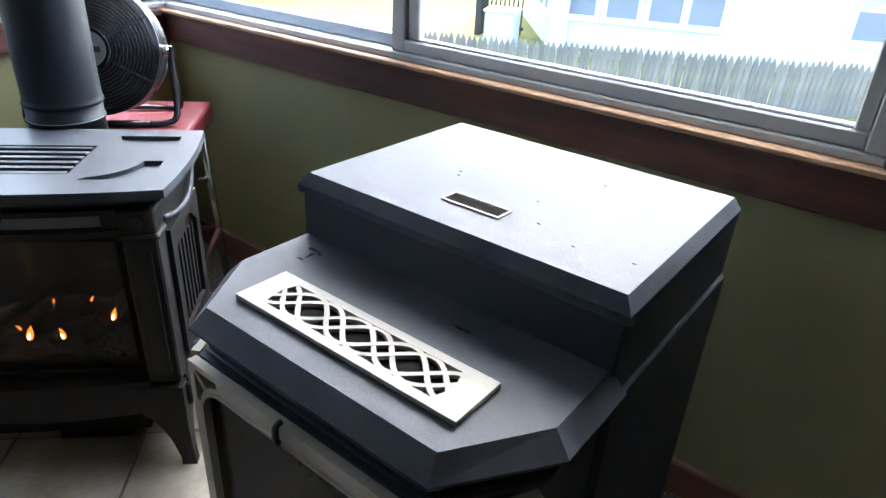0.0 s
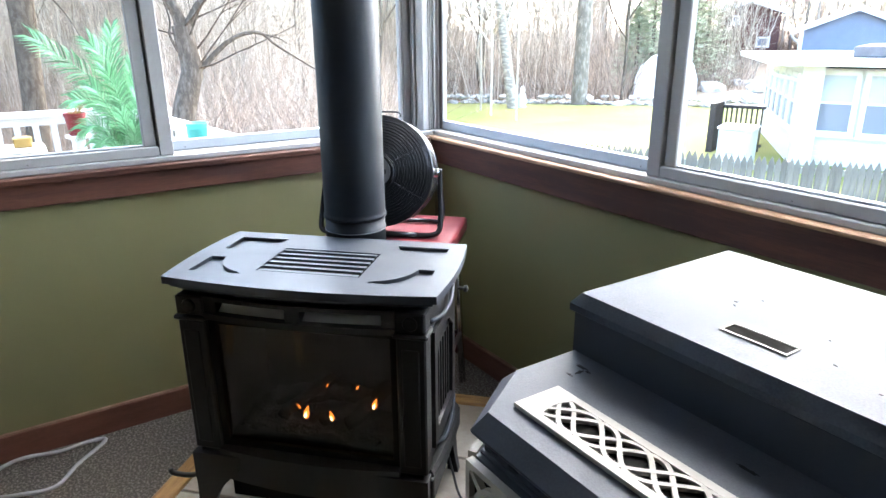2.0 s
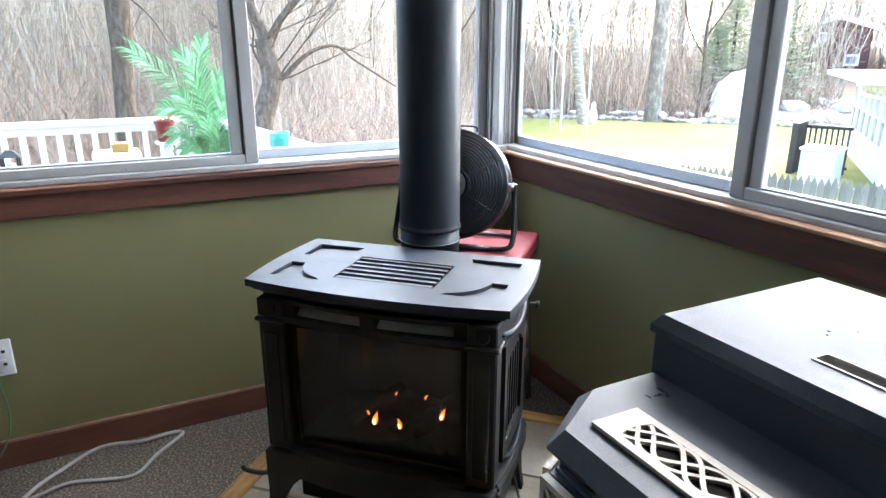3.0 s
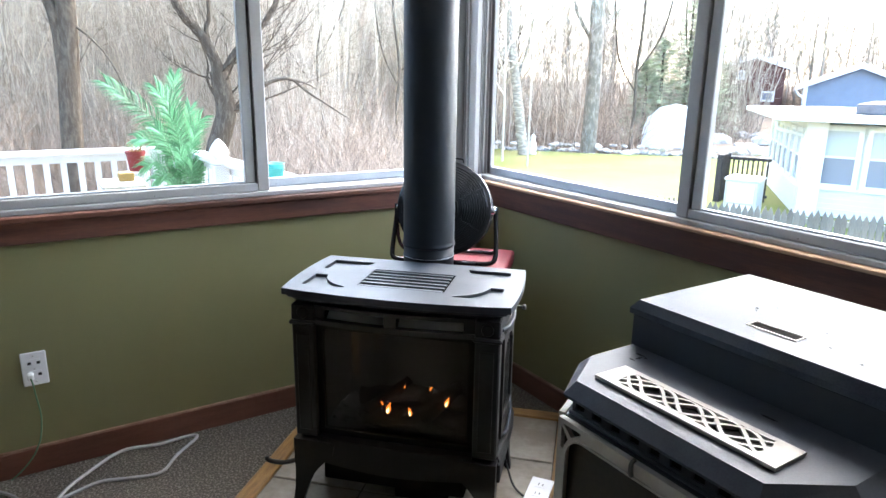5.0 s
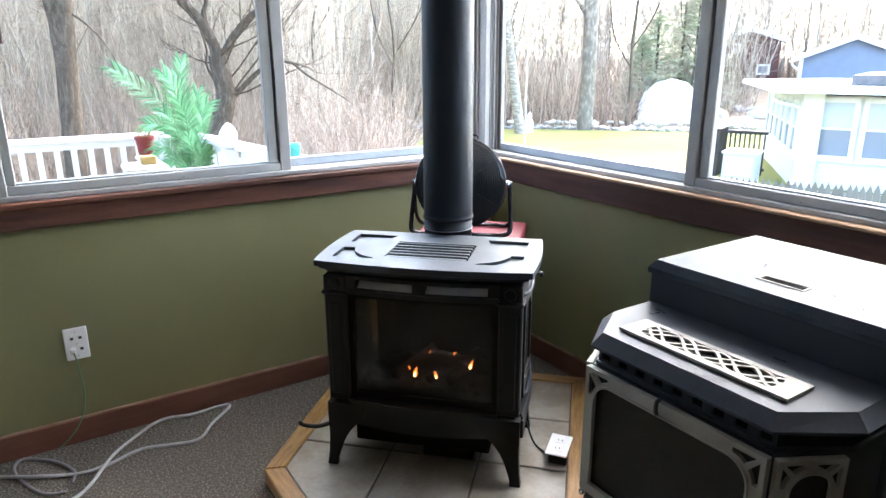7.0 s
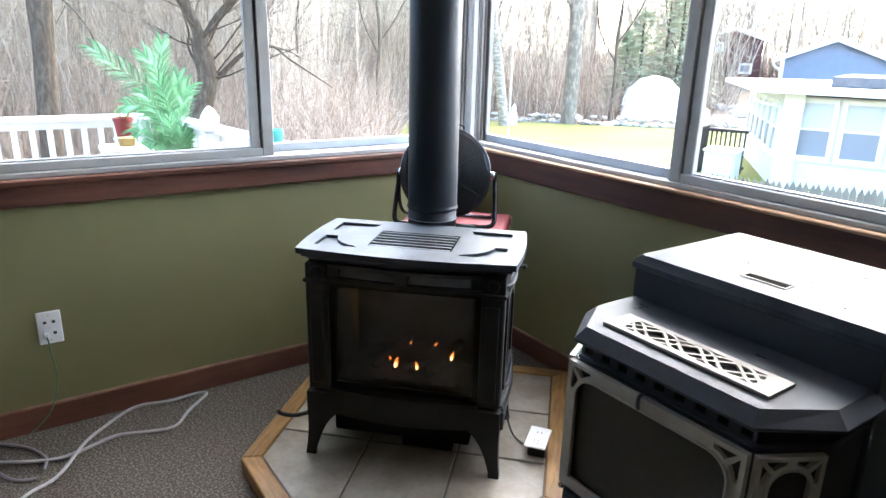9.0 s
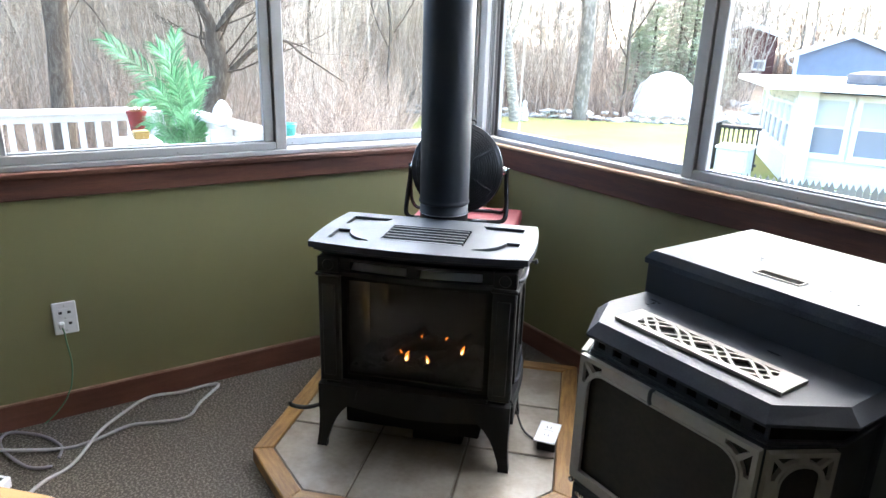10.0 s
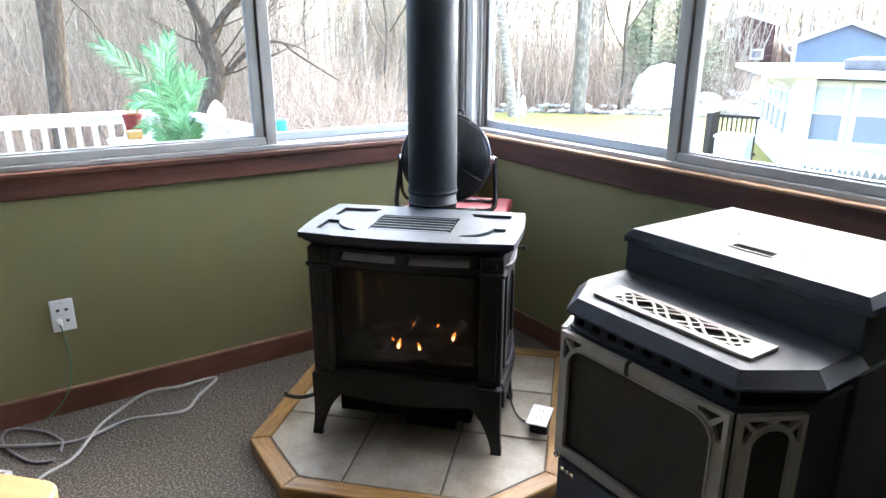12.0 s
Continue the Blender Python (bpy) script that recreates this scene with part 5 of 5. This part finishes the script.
    part("post", box(-0.05, 0.05, -0.05, 0.05, 0.0, 0.965, 0.004), WHITEPAINT, r)
    return r


railing(pose(-3.4, -0.78, -0.30, 0, 0, -90), 3.7, "white painted deck railing with square balusters")
railing(pose(-3.30, -0.62, -0.30, 0, 0, 7), 1.9, "white painted deck railing beside steps")
fp = thing("finial_post", pose(-2.25, -0.567, -0.22), "white post with a pointed finial", "post")
part("shaft", box(-0.05, 0.05, -0.05, 0.05, 0.0, 0.895, 0.005), WHITEPAINT, fp)
part("finial", lathe([(0.03, 0.895), (0.062, 0.90), (0.064, 0.918), (0.040, 0.930), (0.036, 0.938), (0.052, 0.952), (0.063, 0.975), (0.060, 0.998), (0.044, 1.028), (0.026, 1.052), (0.010, 1.066), (0.002, 1.069)], 20), WHITEPAINT, fp, smooth=True)
sp = thing("deck_post", pose(-0.74, -1.33, -0.30), "white deck post with a wooden block on its cap", "post")
part("shaft", box(-0.06, 0.06, -0.06, 0.06, 0.0, 1.095, 0.005), WHITEPAINT, sp)
part("cap", box(-0.10, 0.10, -0.085, 0.085, 1.095, 1.122, 0.008), WHITEPAINT, sp)
part("block", box(-0.030, 0.030, -0.014, 0.046, 1.122, 1.158, 0.004), YELLOWWOOD, sp, "small yellow wooden block")
cy = thing("plastic_bucket", pose(-0.52, -0.745, -0.30), "cyan plastic pail on a white stand", "pail")
part("stand", lathe([(0.06, 0), (0.03, 0.02), (0.03, 1.02), (0.06, 1.03), (0.06, 1.04)], 16), WHITEPAINT, cy)
part("pail", lathe([(0.030, 1.04), (0.040, 1.19), (0.043, 1.19), (0.040, 1.185), (0.028, 1.05), (0.001, 1.05)], 24), CYAN, cy, smooth=True)
ln = thing("lantern", pose(-2.65, -1.905, -0.30), "small dark metal lantern on a white post", "lantern")
part("stand", box(-0.05, 0.05, -0.05, 0.05, 0.0, 0.76, 0.004), WHITEPAINT, ln)
part("base", box(-0.05, 0.05, -0.05, 0.05, 0.76, 0.775, 0.003), DARKPLASTIC, ln)
for sx in (-1, 1):
    for sy in (-1, 1):
        part("upright", box(sx * 0.042 - 0.006, sx * 0.042 + 0.006, sy * 0.042 - 0.006, sy * 0.042 + 0.006, 0.775, 0.87), DARKPLASTIC, ln)
part("candle", lathe([(0.02, 0.775), (0.02, 0.83), (0.002, 0.832)], 12), WHITEPAINT, ln)
part("cap", rings([[(-0.06, -0.06, 0.87), (0.06, -0.06, 0.87), (0.06, 0.06, 0.87), (-0.06, 0.06, 0.87)], [(-0.02, -0.02, 0.91), (0.02, -0.02, 0.91), (0.02, 0.02, 0.91), (-0.02, 0.02, 0.91)]]), DARKPLASTIC, ln)

# potted palm
pot = thing("flower_pot", pose(-3.08, -0.90, -0.30), "red flower pot with dry stalks on a white stand", "pot")
part("stand", lathe([(0.12, 0), (0.12, 0.02), (0.04, 0.03), (0.04, 0.82), (0.08, 0.84), (0.08, 0.855)], 20, pose(-0.02, -0.075, 0)), WHITEPAINT, pot)
part("pot", lathe([(0.050, 0.855), (0.066, 0.985), (0.072, 0.985), (0.072, 1.005), (0.065, 1.005), (0.060, 0.985), (0.001, 0.98)], 28, pose(-0.02, -0.075, 0)), REDPOT, pot)
rng = random.Random(20)
T = Tubes()
for i in range(26):
    a, e = rng.uniform(0, 6.28), rng.uniform(0.02, 0.10)
    T.add([(-0.02 + 0.03 * math.cos(a), -0.075 + 0.03 * math.sin(a), 0.98), (-0.02 + 0.05 * math.cos(a), -0.075 + 0.05 * math.sin(a), 1.03), (-0.02 + e * math.cos(a), -0.075 + e * math.sin(a), rng.uniform(1.03, 1.12))], [0.003, 0.002, 0.001], 4)
T.part("dry_stalks", YELLOWWOOD, pot, "thin dry brown stalks")
palm = thing("artificial_palm", pose(-3.08, -0.90, -0.30), "bright green artificial palm leaning over a deck rail", "plant")
part("stand", lathe([(0.12, 0), (0.12, 0.02), (0.04, 0.03), (0.04, 0.62), (0.06, 0.64), (0.06, 0.70), (0.001, 0.70)], 20, pose(0.20, 0.24, 0)), WHITEPAINT, palm)
rng = random.Random(21)
# stem lines in the palm's own y and z, each with its forward lean and leaflet length
FRONDS = (((-0.02, 0.60), (0.00, 1.10), (-0.18, 1.30), (-0.40, 1.49), 0.02, 0.150), ((0.00, 0.60), (0.03, 1.10), (-0.02, 1.32), (-0.10, 1.46), 0.10, 0.150),
          ((0.00, 0.60), (0.04, 1.12), (0.03, 1.38), (0.05, 1.55), -0.04, 0.125), ((0.04, 0.60), (0.07, 1.00), (0.11, 1.14), (0.19, 1.24), 0.04, 0.140),
          ((0.00, 0.60), (-0.04, 0.98), (-0.14, 1.10), (-0.25, 1.12), 0.10, 0.120), ((-0.02, 0.60), (-0.06, 0.84), (-0.14, 0.95), (-0.23, 0.93), 0.14, 0.110),
          ((0.04, 0.58), (0.08, 0.86), (0.10, 1.02), (0.13, 1.15), 0.12, 0.120), ((0.00, 0.58), (0.02, 0.96), (0.00, 1.15), (-0.05, 1.30), 0.18, 0.130),
          ((0.03, 0.58), (0.06, 0.90), (0.08, 1.12), (0.13, 1.32), 0.02, 0.130), ((0.00, 0.58), (-0.03, 0.80), (-0.09, 0.87), (-0.17, 0.84), 0.18, 0.100),
          ((0.06, 0.58), (0.11, 0.78), (0.13, 0.88), (0.16, 0.93), 0.16, 0.090), ((0.02, 0.58), (0.03, 0.74), (0.02, 0.90), (0.00, 1.02), 0.22, 0.110),
          ((0.04, 0.56), (0.07, 0.70), (0.10, 0.80), (0.12, 0.90), 0.20, 0.100), ((0.02, 0.56), (0.00, 0.70), (-0.04, 0.78), (-0.09, 0.80), 0.24, 0.105),
          ((0.03, 0.56), (0.04, 0.72), (0.05, 0.84), (0.07, 0.96), 0.26, 0.105), ((0.01, 0.58), (-0.01, 0.90), (-0.07, 1.08), (-0.14, 1.20), 0.16, 0.125))
for f0, f1, f2, f3, lean, size in FRONDS:
    line = smooth_line([(0.20 + lean * k, 0.165 + y, z) for k, (y, z) in zip((0.1, 0.5, 0.9, 1.0), (f0, f1, f2, f3))], 14)
    V, Fc = [], []
    first = 10
    for i, p in enumerate(line[first:]):
        q = i + first
        d = (line[min(q + 1, len(line) - 1)] - line[q - 1]).normalized()
        side = d.cross(Vector((1, 0.15, 0.1))).normalized()
        t = i / (len(line) - first - 1)
        reach = size * (0.55 + 0.45 * math.sin(math.pi * (0.15 + 0.70 * t)))
        for sg in (-1, 1):
            for off in (rng.uniform(0.0, 0.3),):
                a = p.lerp(line[min(q + 1, len(line) - 1)], off)
                fwd = 0.55 + 0.75 * t * t + rng.uniform(-0.08, 0.08)
                dirn = (side * sg * (1.0 - 0.35 * t) + d * fwd + Vector((rng.uniform(-0.35, 0.35), 0, 0))).normalized()
                m_ = a + dirn * reach * 0.5 + Vector((0, 0, 0.010))
                e = a + (dirn + d * 0.15) * reach * rng.uniform(0.85, 1.08) - Vector((0, 0, 0.018))
                wv = (d - dirn * d.dot(dirn)).normalized() * 0.0046
                n0 = len(V)
                V += [tuple(a - wv * 0.5), tuple(a + wv * 0.5), tuple(m_ - wv), tuple(m_ + wv), tuple(e)]
                Fc += [(n0, n0 + 1, n0 + 3, n0 + 2), (n0 + 2, n0 + 3, n0 + 4)]
    me = bpy.data.meshes.new("frond")
    me.from_pydata(V, [], Fc)
    me.materials.append(PALM)
    o = new("frond", me)
    o.parent = palm
    T = Tubes()
    T.add(line, [0.006 - 0.0045 * i / len(line) for i in range(len(line))], 5)
    T.part("rib", PALM, o)


# ---- trees ----
def grow_branches(T, rng, start, direction, length, radius, depth, sides=4, up=0.15, bend=0.25):
    n = 5 if depth > 0 else 4
    p, d = Vector(start), Vector(direction).normalized()
    pts, rad = [p.copy()], [radius]
    for i in range(n):
        d = (d + Vector((rng.uniform(-1, 1), rng.uniform(-1, 1), rng.uniform(-0.7, 0.9))) * bend + Vector((0, 0, up * 0.3))).normalized()
        p = p + d * (length / n)
        pts.append(p.copy())
        rad.append(radius * (1 - 0.82 * (i + 1) / n))
        if depth > 0 and i >= 1:
            for _ in range(2 if depth > 1 else rng.choice((2, 3))):
                side = Vector((rng.uniform(-1, 1), rng.uniform(-1, 1), rng.uniform(-0.2, 0.8)))
                grow_branches(T, rng, pts[-1], d * 0.6 + side.normalized() * 0.8, length * rng.uniform(0.35, 0.6), rad[-1] * 0.6, depth - 1, 3, up, bend * 1.15)
    T.add(pts, rad, sides)


def lone_tree(label, trunk_pts, trunk_r, limbs, material, seed, twigs=2, name="tree"):
    """A tree whose trunk and main limbs follow given lines, with twigs grown along them."""
    rng = random.Random(seed)
    origin = Vector(trunk_pts[0])
    tr = thing(name, Matrix.Translation(origin), label, "tree")
    T = Tubes()
    line = smooth_line([Vector(p) - origin for p in trunk_pts], 5)
    T.add(line, [trunk_r[0] + (trunk_r[1] - trunk_r[0]) * i / (len(line) - 1) for i in range(len(line))], 12)
    T.part("trunk", material, tr)
    C = Tubes()
    for pts, r0, r1 in limbs:
        ln = smooth_line([Vector(p) - origin for p in pts], 5)
        T = Tubes()
        T.add(ln, [r0 + (r1 - r0) * i / (len(ln) - 1) for i in range(len(ln))], 8)
        T.part("limb", material, tr)
        for i in range(3, len(ln), 2):
            for _ in range(twigs):
                d = (ln[i] - ln[i - 1]).normalized() + Vector((rng.uniform(-1, 1), rng.uniform(-1, 1), rng.uniform(-0.3, 1))) * 0.9
                grow_branches(C, rng, ln[i], d, rng.uniform(0.4, 1.3), min(r1 * 0.35, 0.010), 1, 3)
    for i in range(len(line) // 2, len(line), 2):
        d = Vector((rng.uniform(-1, 1), rng.uniform(-1, 1), rng.uniform(0, 1)))
        grow_branches(C, rng, line[i], d, rng.uniform(0.8, 2.2), min(trunk_r[1] * 0.2, 0.018), 2, 3)
    C.part("crown", material, tr, "bare twigs")
    return tr


# forked tree beyond the deck
B, Rr = along((-0.9635, 0.2629), 10.0, 0), Vector((0.263, 0.9635, 0))


def beside(side, z, back=0.0):
    return B + Rr * side + Vector((-0.9635 * back, 0.2629 * back, z))


lone_tree("grey-barked forked tree with a long bent limb", [beside(-0.36, GROUND), beside(-0.28, 0.0), beside(-0.14, 0.54), beside(-0.08, 0.77), beside(-0.12, 1.15), beside(-0.15, 1.34)], (0.165, 0.125),
          [([beside(-0.15, 1.26), beside(-0.17, 1.44), beside(-0.29, 1.73), beside(-0.43, 1.91), beside(-0.58, 2.10), beside(-0.85, 2.8, 0.2), beside(-1.0, 4.2, 0.4)], 0.090, 0.035),
           ([beside(-0.11, 1.26), beside(0.10, 1.59), beside(0.34, 1.85), beside(0.50, 1.99), beside(0.75, 2.5, -0.2), beside(0.9, 3.8, -0.3)], 0.058, 0.025),
           ([beside(-0.08, 0.72), beside(0.09, 0.83), beside(0.27, 1.00), beside(0.43, 1.13), beside(0.63, 1.22), beside(0.85, 1.23), beside(1.05, 1.07), beside(1.39, 0.85), beside(1.67, 0.67)], 0.045, 0.007),
           ([beside(0.79, 1.23), beside(0.95, 1.20), beside(1.11, 1.15), beside(1.19, 1.09)], 0.016, 0.006),
           ([beside(-0.18, 1.44), beside(-0.26, 1.68), beside(-0.27, 1.90), beside(-0.22, 2.12), beside(-0.25, 3.2)], 0.045, 0.018),
           ([beside(-0.22, 1.0), beside(-0.30, 1.20), beside(-0.28, 1.42), beside(-0.36, 1.75)], 0.020, 0.008)], BARK, 3, 1)
q = along((-0.9635, 0.2629), 12.0, GROUND) + Rr * -2.58
lone_tree("thick grey-brown tree trunk at the edge of the woods", [q + Rr * -0.02, q + Rr * 0.10 + Vector((0, 0, 2.2)), q + Rr * 0.17 + Vector((0, 0, 3.1)), q + Rr * 0.20 + Vector((0, 0, 3.9)), q + Rr * 0.22 + Vector((0, 0, 6.5)), q + Rr * 0.4 + Vector((0, 0, 12))], (0.165, 0.14),
          [([q + Rr * 0.06 + Vector((0.05, 0, 1.9)), q + Rr * 0.06 + Vector((0.05, 0, 2.9)), q + Rr * 0.0 + Vector((0.05, 0, 3.6)), q + Rr * -0.35 + Vector((0.1, 0, 5.0)), q + Rr * -0.8 + Vector((0.1, 0, 8.0))], 0.11, 0.05),
           ([q + Rr * 0.2 + Vector((0, 0, 3.45)), q + Rr * 0.50 + Vector((0.1, 0, 3.2)), q + Rr * 0.75 + Vector((0.1, 0, 2.85)), q + Rr * 0.95 + Vector((0.1, 0, 2.3))], 0.018, 0.006)], BARK, 5, 1)
q = along((-0.7695, 0.633), 24.4, GROUND)
rt = Vector((0.63, 0.77, 0))
lone_tree("pale leaning birch at the end of the lawn", [q, q + rt * -0.35 + Vector((0, 0, 2.4)), q + rt * -0.72 + Vector((0, 0, 5.0)), q + rt * -1.0 + Vector((0, 0, 9))], (0.20, 0.10),
          [([q + rt * -0.4 + Vector((0, 0, 2.6)), q + rt * 0.1 + Vector((0, 0, 4.4)), q + rt * 0.3 + Vector((0, 0, 7))], 0.06, 0.02)], BIRCH, 6)
q = along((-0.7062, 0.702), 26.0, GROUND)
rt = Vector((0.70, 0.71, 0))
lone_tree("tall rough-barked tree at the end of the lawn", [q, q + rt * 0.05 + Vector((0, 0, 3)), q + rt * 0.0 + Vector((0, 0, 6)), q + rt * 0.1 + Vector((0, 0, 10))], (0.30, 0.22),
          [([q + Vector((0, 0, 4)), q + rt * -0.8 + Vector((0, 0, 5.4)), q + rt * -1.2 + Vector((0, 0, 8))], 0.08, 0.03)], BARKPALE, 7)
for k, (dd, dist, r, lean) in enumerate(((( -0.667, 0.745), 27, 0.12, 0.1), ((-0.80, 0.60), 27, 0.11, -0.3), ((-0.60, 0.80), 36, 0.13, 0.2), ((-0.93, 0.366), 19, 0.10, 0.3), ((-0.875, 0.484), 22, 0.10, -0.2))):
    q = along(dd, dist, 0)
    q.z = ground_z(q.x, q.y) - 0.05
    rt = Vector((dd[1], -dd[0], 0))
    r *= 0.62 if dd[1] > 0.4 else 0.42
    lone_tree("slender bare tree at the edge of the woods", [q, q + rt * lean * 0.9 + Vector((0, 0, 1.6)), q + rt * lean * 0.5 + Vector((0, 0, 3.2)), q + rt * lean * 1.5 + Vector((0, 0, 5.5)), q + rt * lean * 0.8 + Vector((0, 0, 11))], (r, r * 0.5),
              [([q + Vector((0, 0, 3)), q + rt * 0.9 + Vector((0, 0, 4.6)), q + rt * 1.3 + Vector((0, 0, 7))], r * 0.4, 0.02),
               ([q + rt * lean * 0.4 + Vector((0, 0, 2.4)), q + rt * -0.7 + Vector((0, 0, 3.8)), q + rt * -1.0 + Vector((0, 0, 6.5))], r * 0.35, 0.02)], BARK, 30 + k)


def woods():
    rng = random.Random(77)
    T = Tubes()
    for i in range(210):
        a = radians(rng.uniform(98, 196) if i < 130 else rng.uniform(104, 146))
        r = rng.uniform(20, 30) if rng.random() < 0.35 else rng.uniform(28, 62)
        if a < radians(140):
            r = max(r, 41 if a > radians(126) else 52)
        x, y = 2.3 + r * math.cos(a), -1.8 + r * math.sin(a)
        z = ground_z(x, y) - 0.1
        h, rad = rng.uniform(9, 19), 0.035 + 0.09 * rng.random() ** 3
        lx, ly = rng.uniform(-0.8, 0.8), rng.uniform(-0.8, 0.8)
        pts = [Vector((x + lx * t * t + rng.uniform(-.1, .1) * t, y + ly * t * t, z + h * t)) for t in (0, 0.2, 0.4, 0.6, 0.8, 1)]
        T.add(pts, [rad * (1 - 0.75 * k / 5) for k in range(6)], 5)
        for _ in range(24 if i >= 130 else 14):
            k = rng.randrange(1, 5)
            p = pts[k].lerp(pts[k + 1], rng.random())
            grow_branches(T, rng, p, (rng.uniform(-1, 1), rng.uniform(-1, 1), rng.uniform(0.1, 1.1)), rng.uniform(1.6, 4.4), rad * 0.45, 1, 3)
    for i in range(8600):
        a = radians(rng.uniform(148, 190) if i % 3 else rng.uniform(98, 152))
        near = 17.5 if a > radians(156) else (26.0 if a > radians(136) else (36 if a > radians(122) else 52))
        r = near + rng.random() ** 1.5 * 30
        x, y = 2.3 + r * math.cos(a), -1.8 + r * math.sin(a)
        h, w = rng.uniform(4, 14), rng.uniform(0.006, 0.019) * (0.65 if r < 26 else 0.042 * r)
        p, d = Vector((x, y, ground_z(x, y) - 0.1)), Vector((rng.uniform(-.3, .3), rng.uniform(-.3, .3), 1)).normalized()
        pts = [p.copy()]
        for _ in range(6):
            d = (d + Vector((rng.uniform(-1, 1), rng.uniform(-1, 1), rng.uniform(-.1, .3))) * 0.17).normalized()
            p = p + d * h / 6
            pts.append(p.copy())
        T.add(pts, [w * (1 - 0.13 * k) for k in range(7)], 3)
        for _ in range(7):
            k = rng.randrange(1, 6)
            e = Vector((rng.uniform(-1, 1), rng.uniform(-1, 1), rng.uniform(-0.1, 1.1))) * rng.uniform(0.6, 2.0)
            b0 = pts[k].lerp(pts[k + 1], rng.random())
            m1 = b0 + e * 0.5 + Vector((rng.uniform(-.12, .12), rng.uniform(-.12, .12), rng.uniform(-.1, .1)))
            T.add([b0, m1, b0 + e], [w * 0.5, w * 0.36, w * 0.15], 3)
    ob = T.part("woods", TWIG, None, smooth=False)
    tagged(ob, "dense leafless grey-brown woods", "woods", kind="stuff")
    B_ = Tubes()
    for i in range(12000):
        a = radians(rng.uniform(112, 194))
        near = 13.6 if a > radians(150) else (26.5 if a > radians(131) else (31.5 if a > radians(122.5) else 50))
        r = near + abs(rng.gauss(0, 7))
        x, y = 2.3 + r * math.cos(a), -1.8 + r * math.sin(a)
        z = ground_z(x, y) - 0.05
        h = rng.uniform(0.8, 3.4) * (0.6 if a < radians(131) else 1.0)
        p, d = Vector((x, y, z)), Vector((rng.uniform(-.5, .5), rng.uniform(-.5, .5), 1)).normalized()
        pts = [p.copy()]
        for _ in range(4):
            d = (d + Vector((rng.uniform(-1, 1), rng.uniform(-1, 1), rng.uniform(-.55, .35))) * 0.38).normalized()
            p = p + d * h / 4
            pts.append(p.copy())
        w = rng.uniform(0.006, 0.018) * (0.5 if r < 20 else 1.0)
        B_.add(pts, [w, w * 0.8, w * 0.6, w * 0.45, w * 0.2], 3)
        if i % 2:
            k = rng.randrange(1, 4)
            B_.add([pts[k], pts[k] + Vector((rng.uniform(-.7, .7), rng.uniform(-.7, .7), rng.uniform(-.2, .6)))], [w * 0.5, w * 0.15], 3)
    ob = B_.part("brush", BRUSH, None, smooth=False)
    tagged(ob, "tangled dry brush at the edge of the woods", "brush", kind="stuff")


woods()


def fallen_leaves():
    rng = random.Random(5)
    V, Fc = [], []
    for i in range(7000):
        a = radians(rng.uniform(136, 186))
        r = rng.uniform(9.5, 19) if a > radians(150) else rng.uniform(26.5, 33)
        x, y = 2.3 + r * math.cos(a), -1.8 + r * math.sin(a)
        z = ground_z(x, y) + rng.uniform(0.01, 0.05)
        w = rng.uniform(0.04, 0.09)
        p, q = rng.uniform(0, 6.28), rng.uniform(-0.7, 0.7)
        u = Vector((math.cos(p), math.sin(p), q * 0.5)) * w
        v = Vector((-math.sin(p), math.cos(p), rng.uniform(-.7, .7))) * w * 0.6
        n0, c = len(V), Vector((x, y, z + w * 0.5))
        V += [tuple(c - u), tuple(c + v), tuple(c + u), tuple(c - v)]
        Fc.append((n0, n0 + 1, n0 + 2, n0 + 3))
    me = bpy.data.meshes.new("fallen_leaves")
    me.from_pydata(V, [], Fc)
    me.materials.append(RUSSET)
    tagged(new("fallen_leaves", me), "russet fallen leaves on the ground", "leaves", kind="stuff")


fallen_leaves()


def pine(m, h, seed):
    rng = random.Random(seed)
    p = thing("pine_tree", m, "dull green pine tree at the edge of the woods", "tree")
    T = Tubes()
    T.add([(0, 0, 0), (0.05, 0, h * 0.5), (0, 0, h)], [0.12, 0.08, 0.02], 8)
    T.part("trunk", BARK, p)
    V, Fc = [], []
    for i in range(1250):
        t = rng.random() ** 1.2
        z = h * (0.12 + 0.86 * t)
        R_ = (1 - t * 0.9) * h * 0.40 * rng.random() ** 0.5
        a = rng.uniform(0, 6.283)
        c = Vector((R_ * math.cos(a), R_ * math.sin(a), z - R_ * 0.25))
        out = Vector((math.cos(a), math.sin(a), rng.uniform(-.4, .5)))
        s = out.cross(Vector((0, 0, 1))).normalized()
        for k in (-1, 0, 1):
            e = c + (out + s * k * 0.7) * rng.uniform(0.2, 0.5)
            n0 = len(V)
            V += [tuple(c - s * 0.032), tuple(c + s * 0.032), tuple(e)]
            Fc.append((n0, n0 + 1, n0 + 2))
    me = bpy.data.meshes.new("crown")
    me.from_pydata(V, [], Fc)
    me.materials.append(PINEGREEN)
    o = new("crown", me)
    o.parent = p


for dd, dist, h, s in (((-0.655, 0.755), 31, 3.6, 1), ((-0.640, 0.768), 32.5, 4.6, 5), ((-0.60, 0.80), 34, 5.6, 6), ((-0.615, 0.79), 37, 6.5, 2), ((-0.585, 0.81), 40, 5.5, 3)):
    q = along(dd, dist, 0)
    q.z = ground_z(q.x, q.y)
    pine(Matrix.Translation(q), h, s)
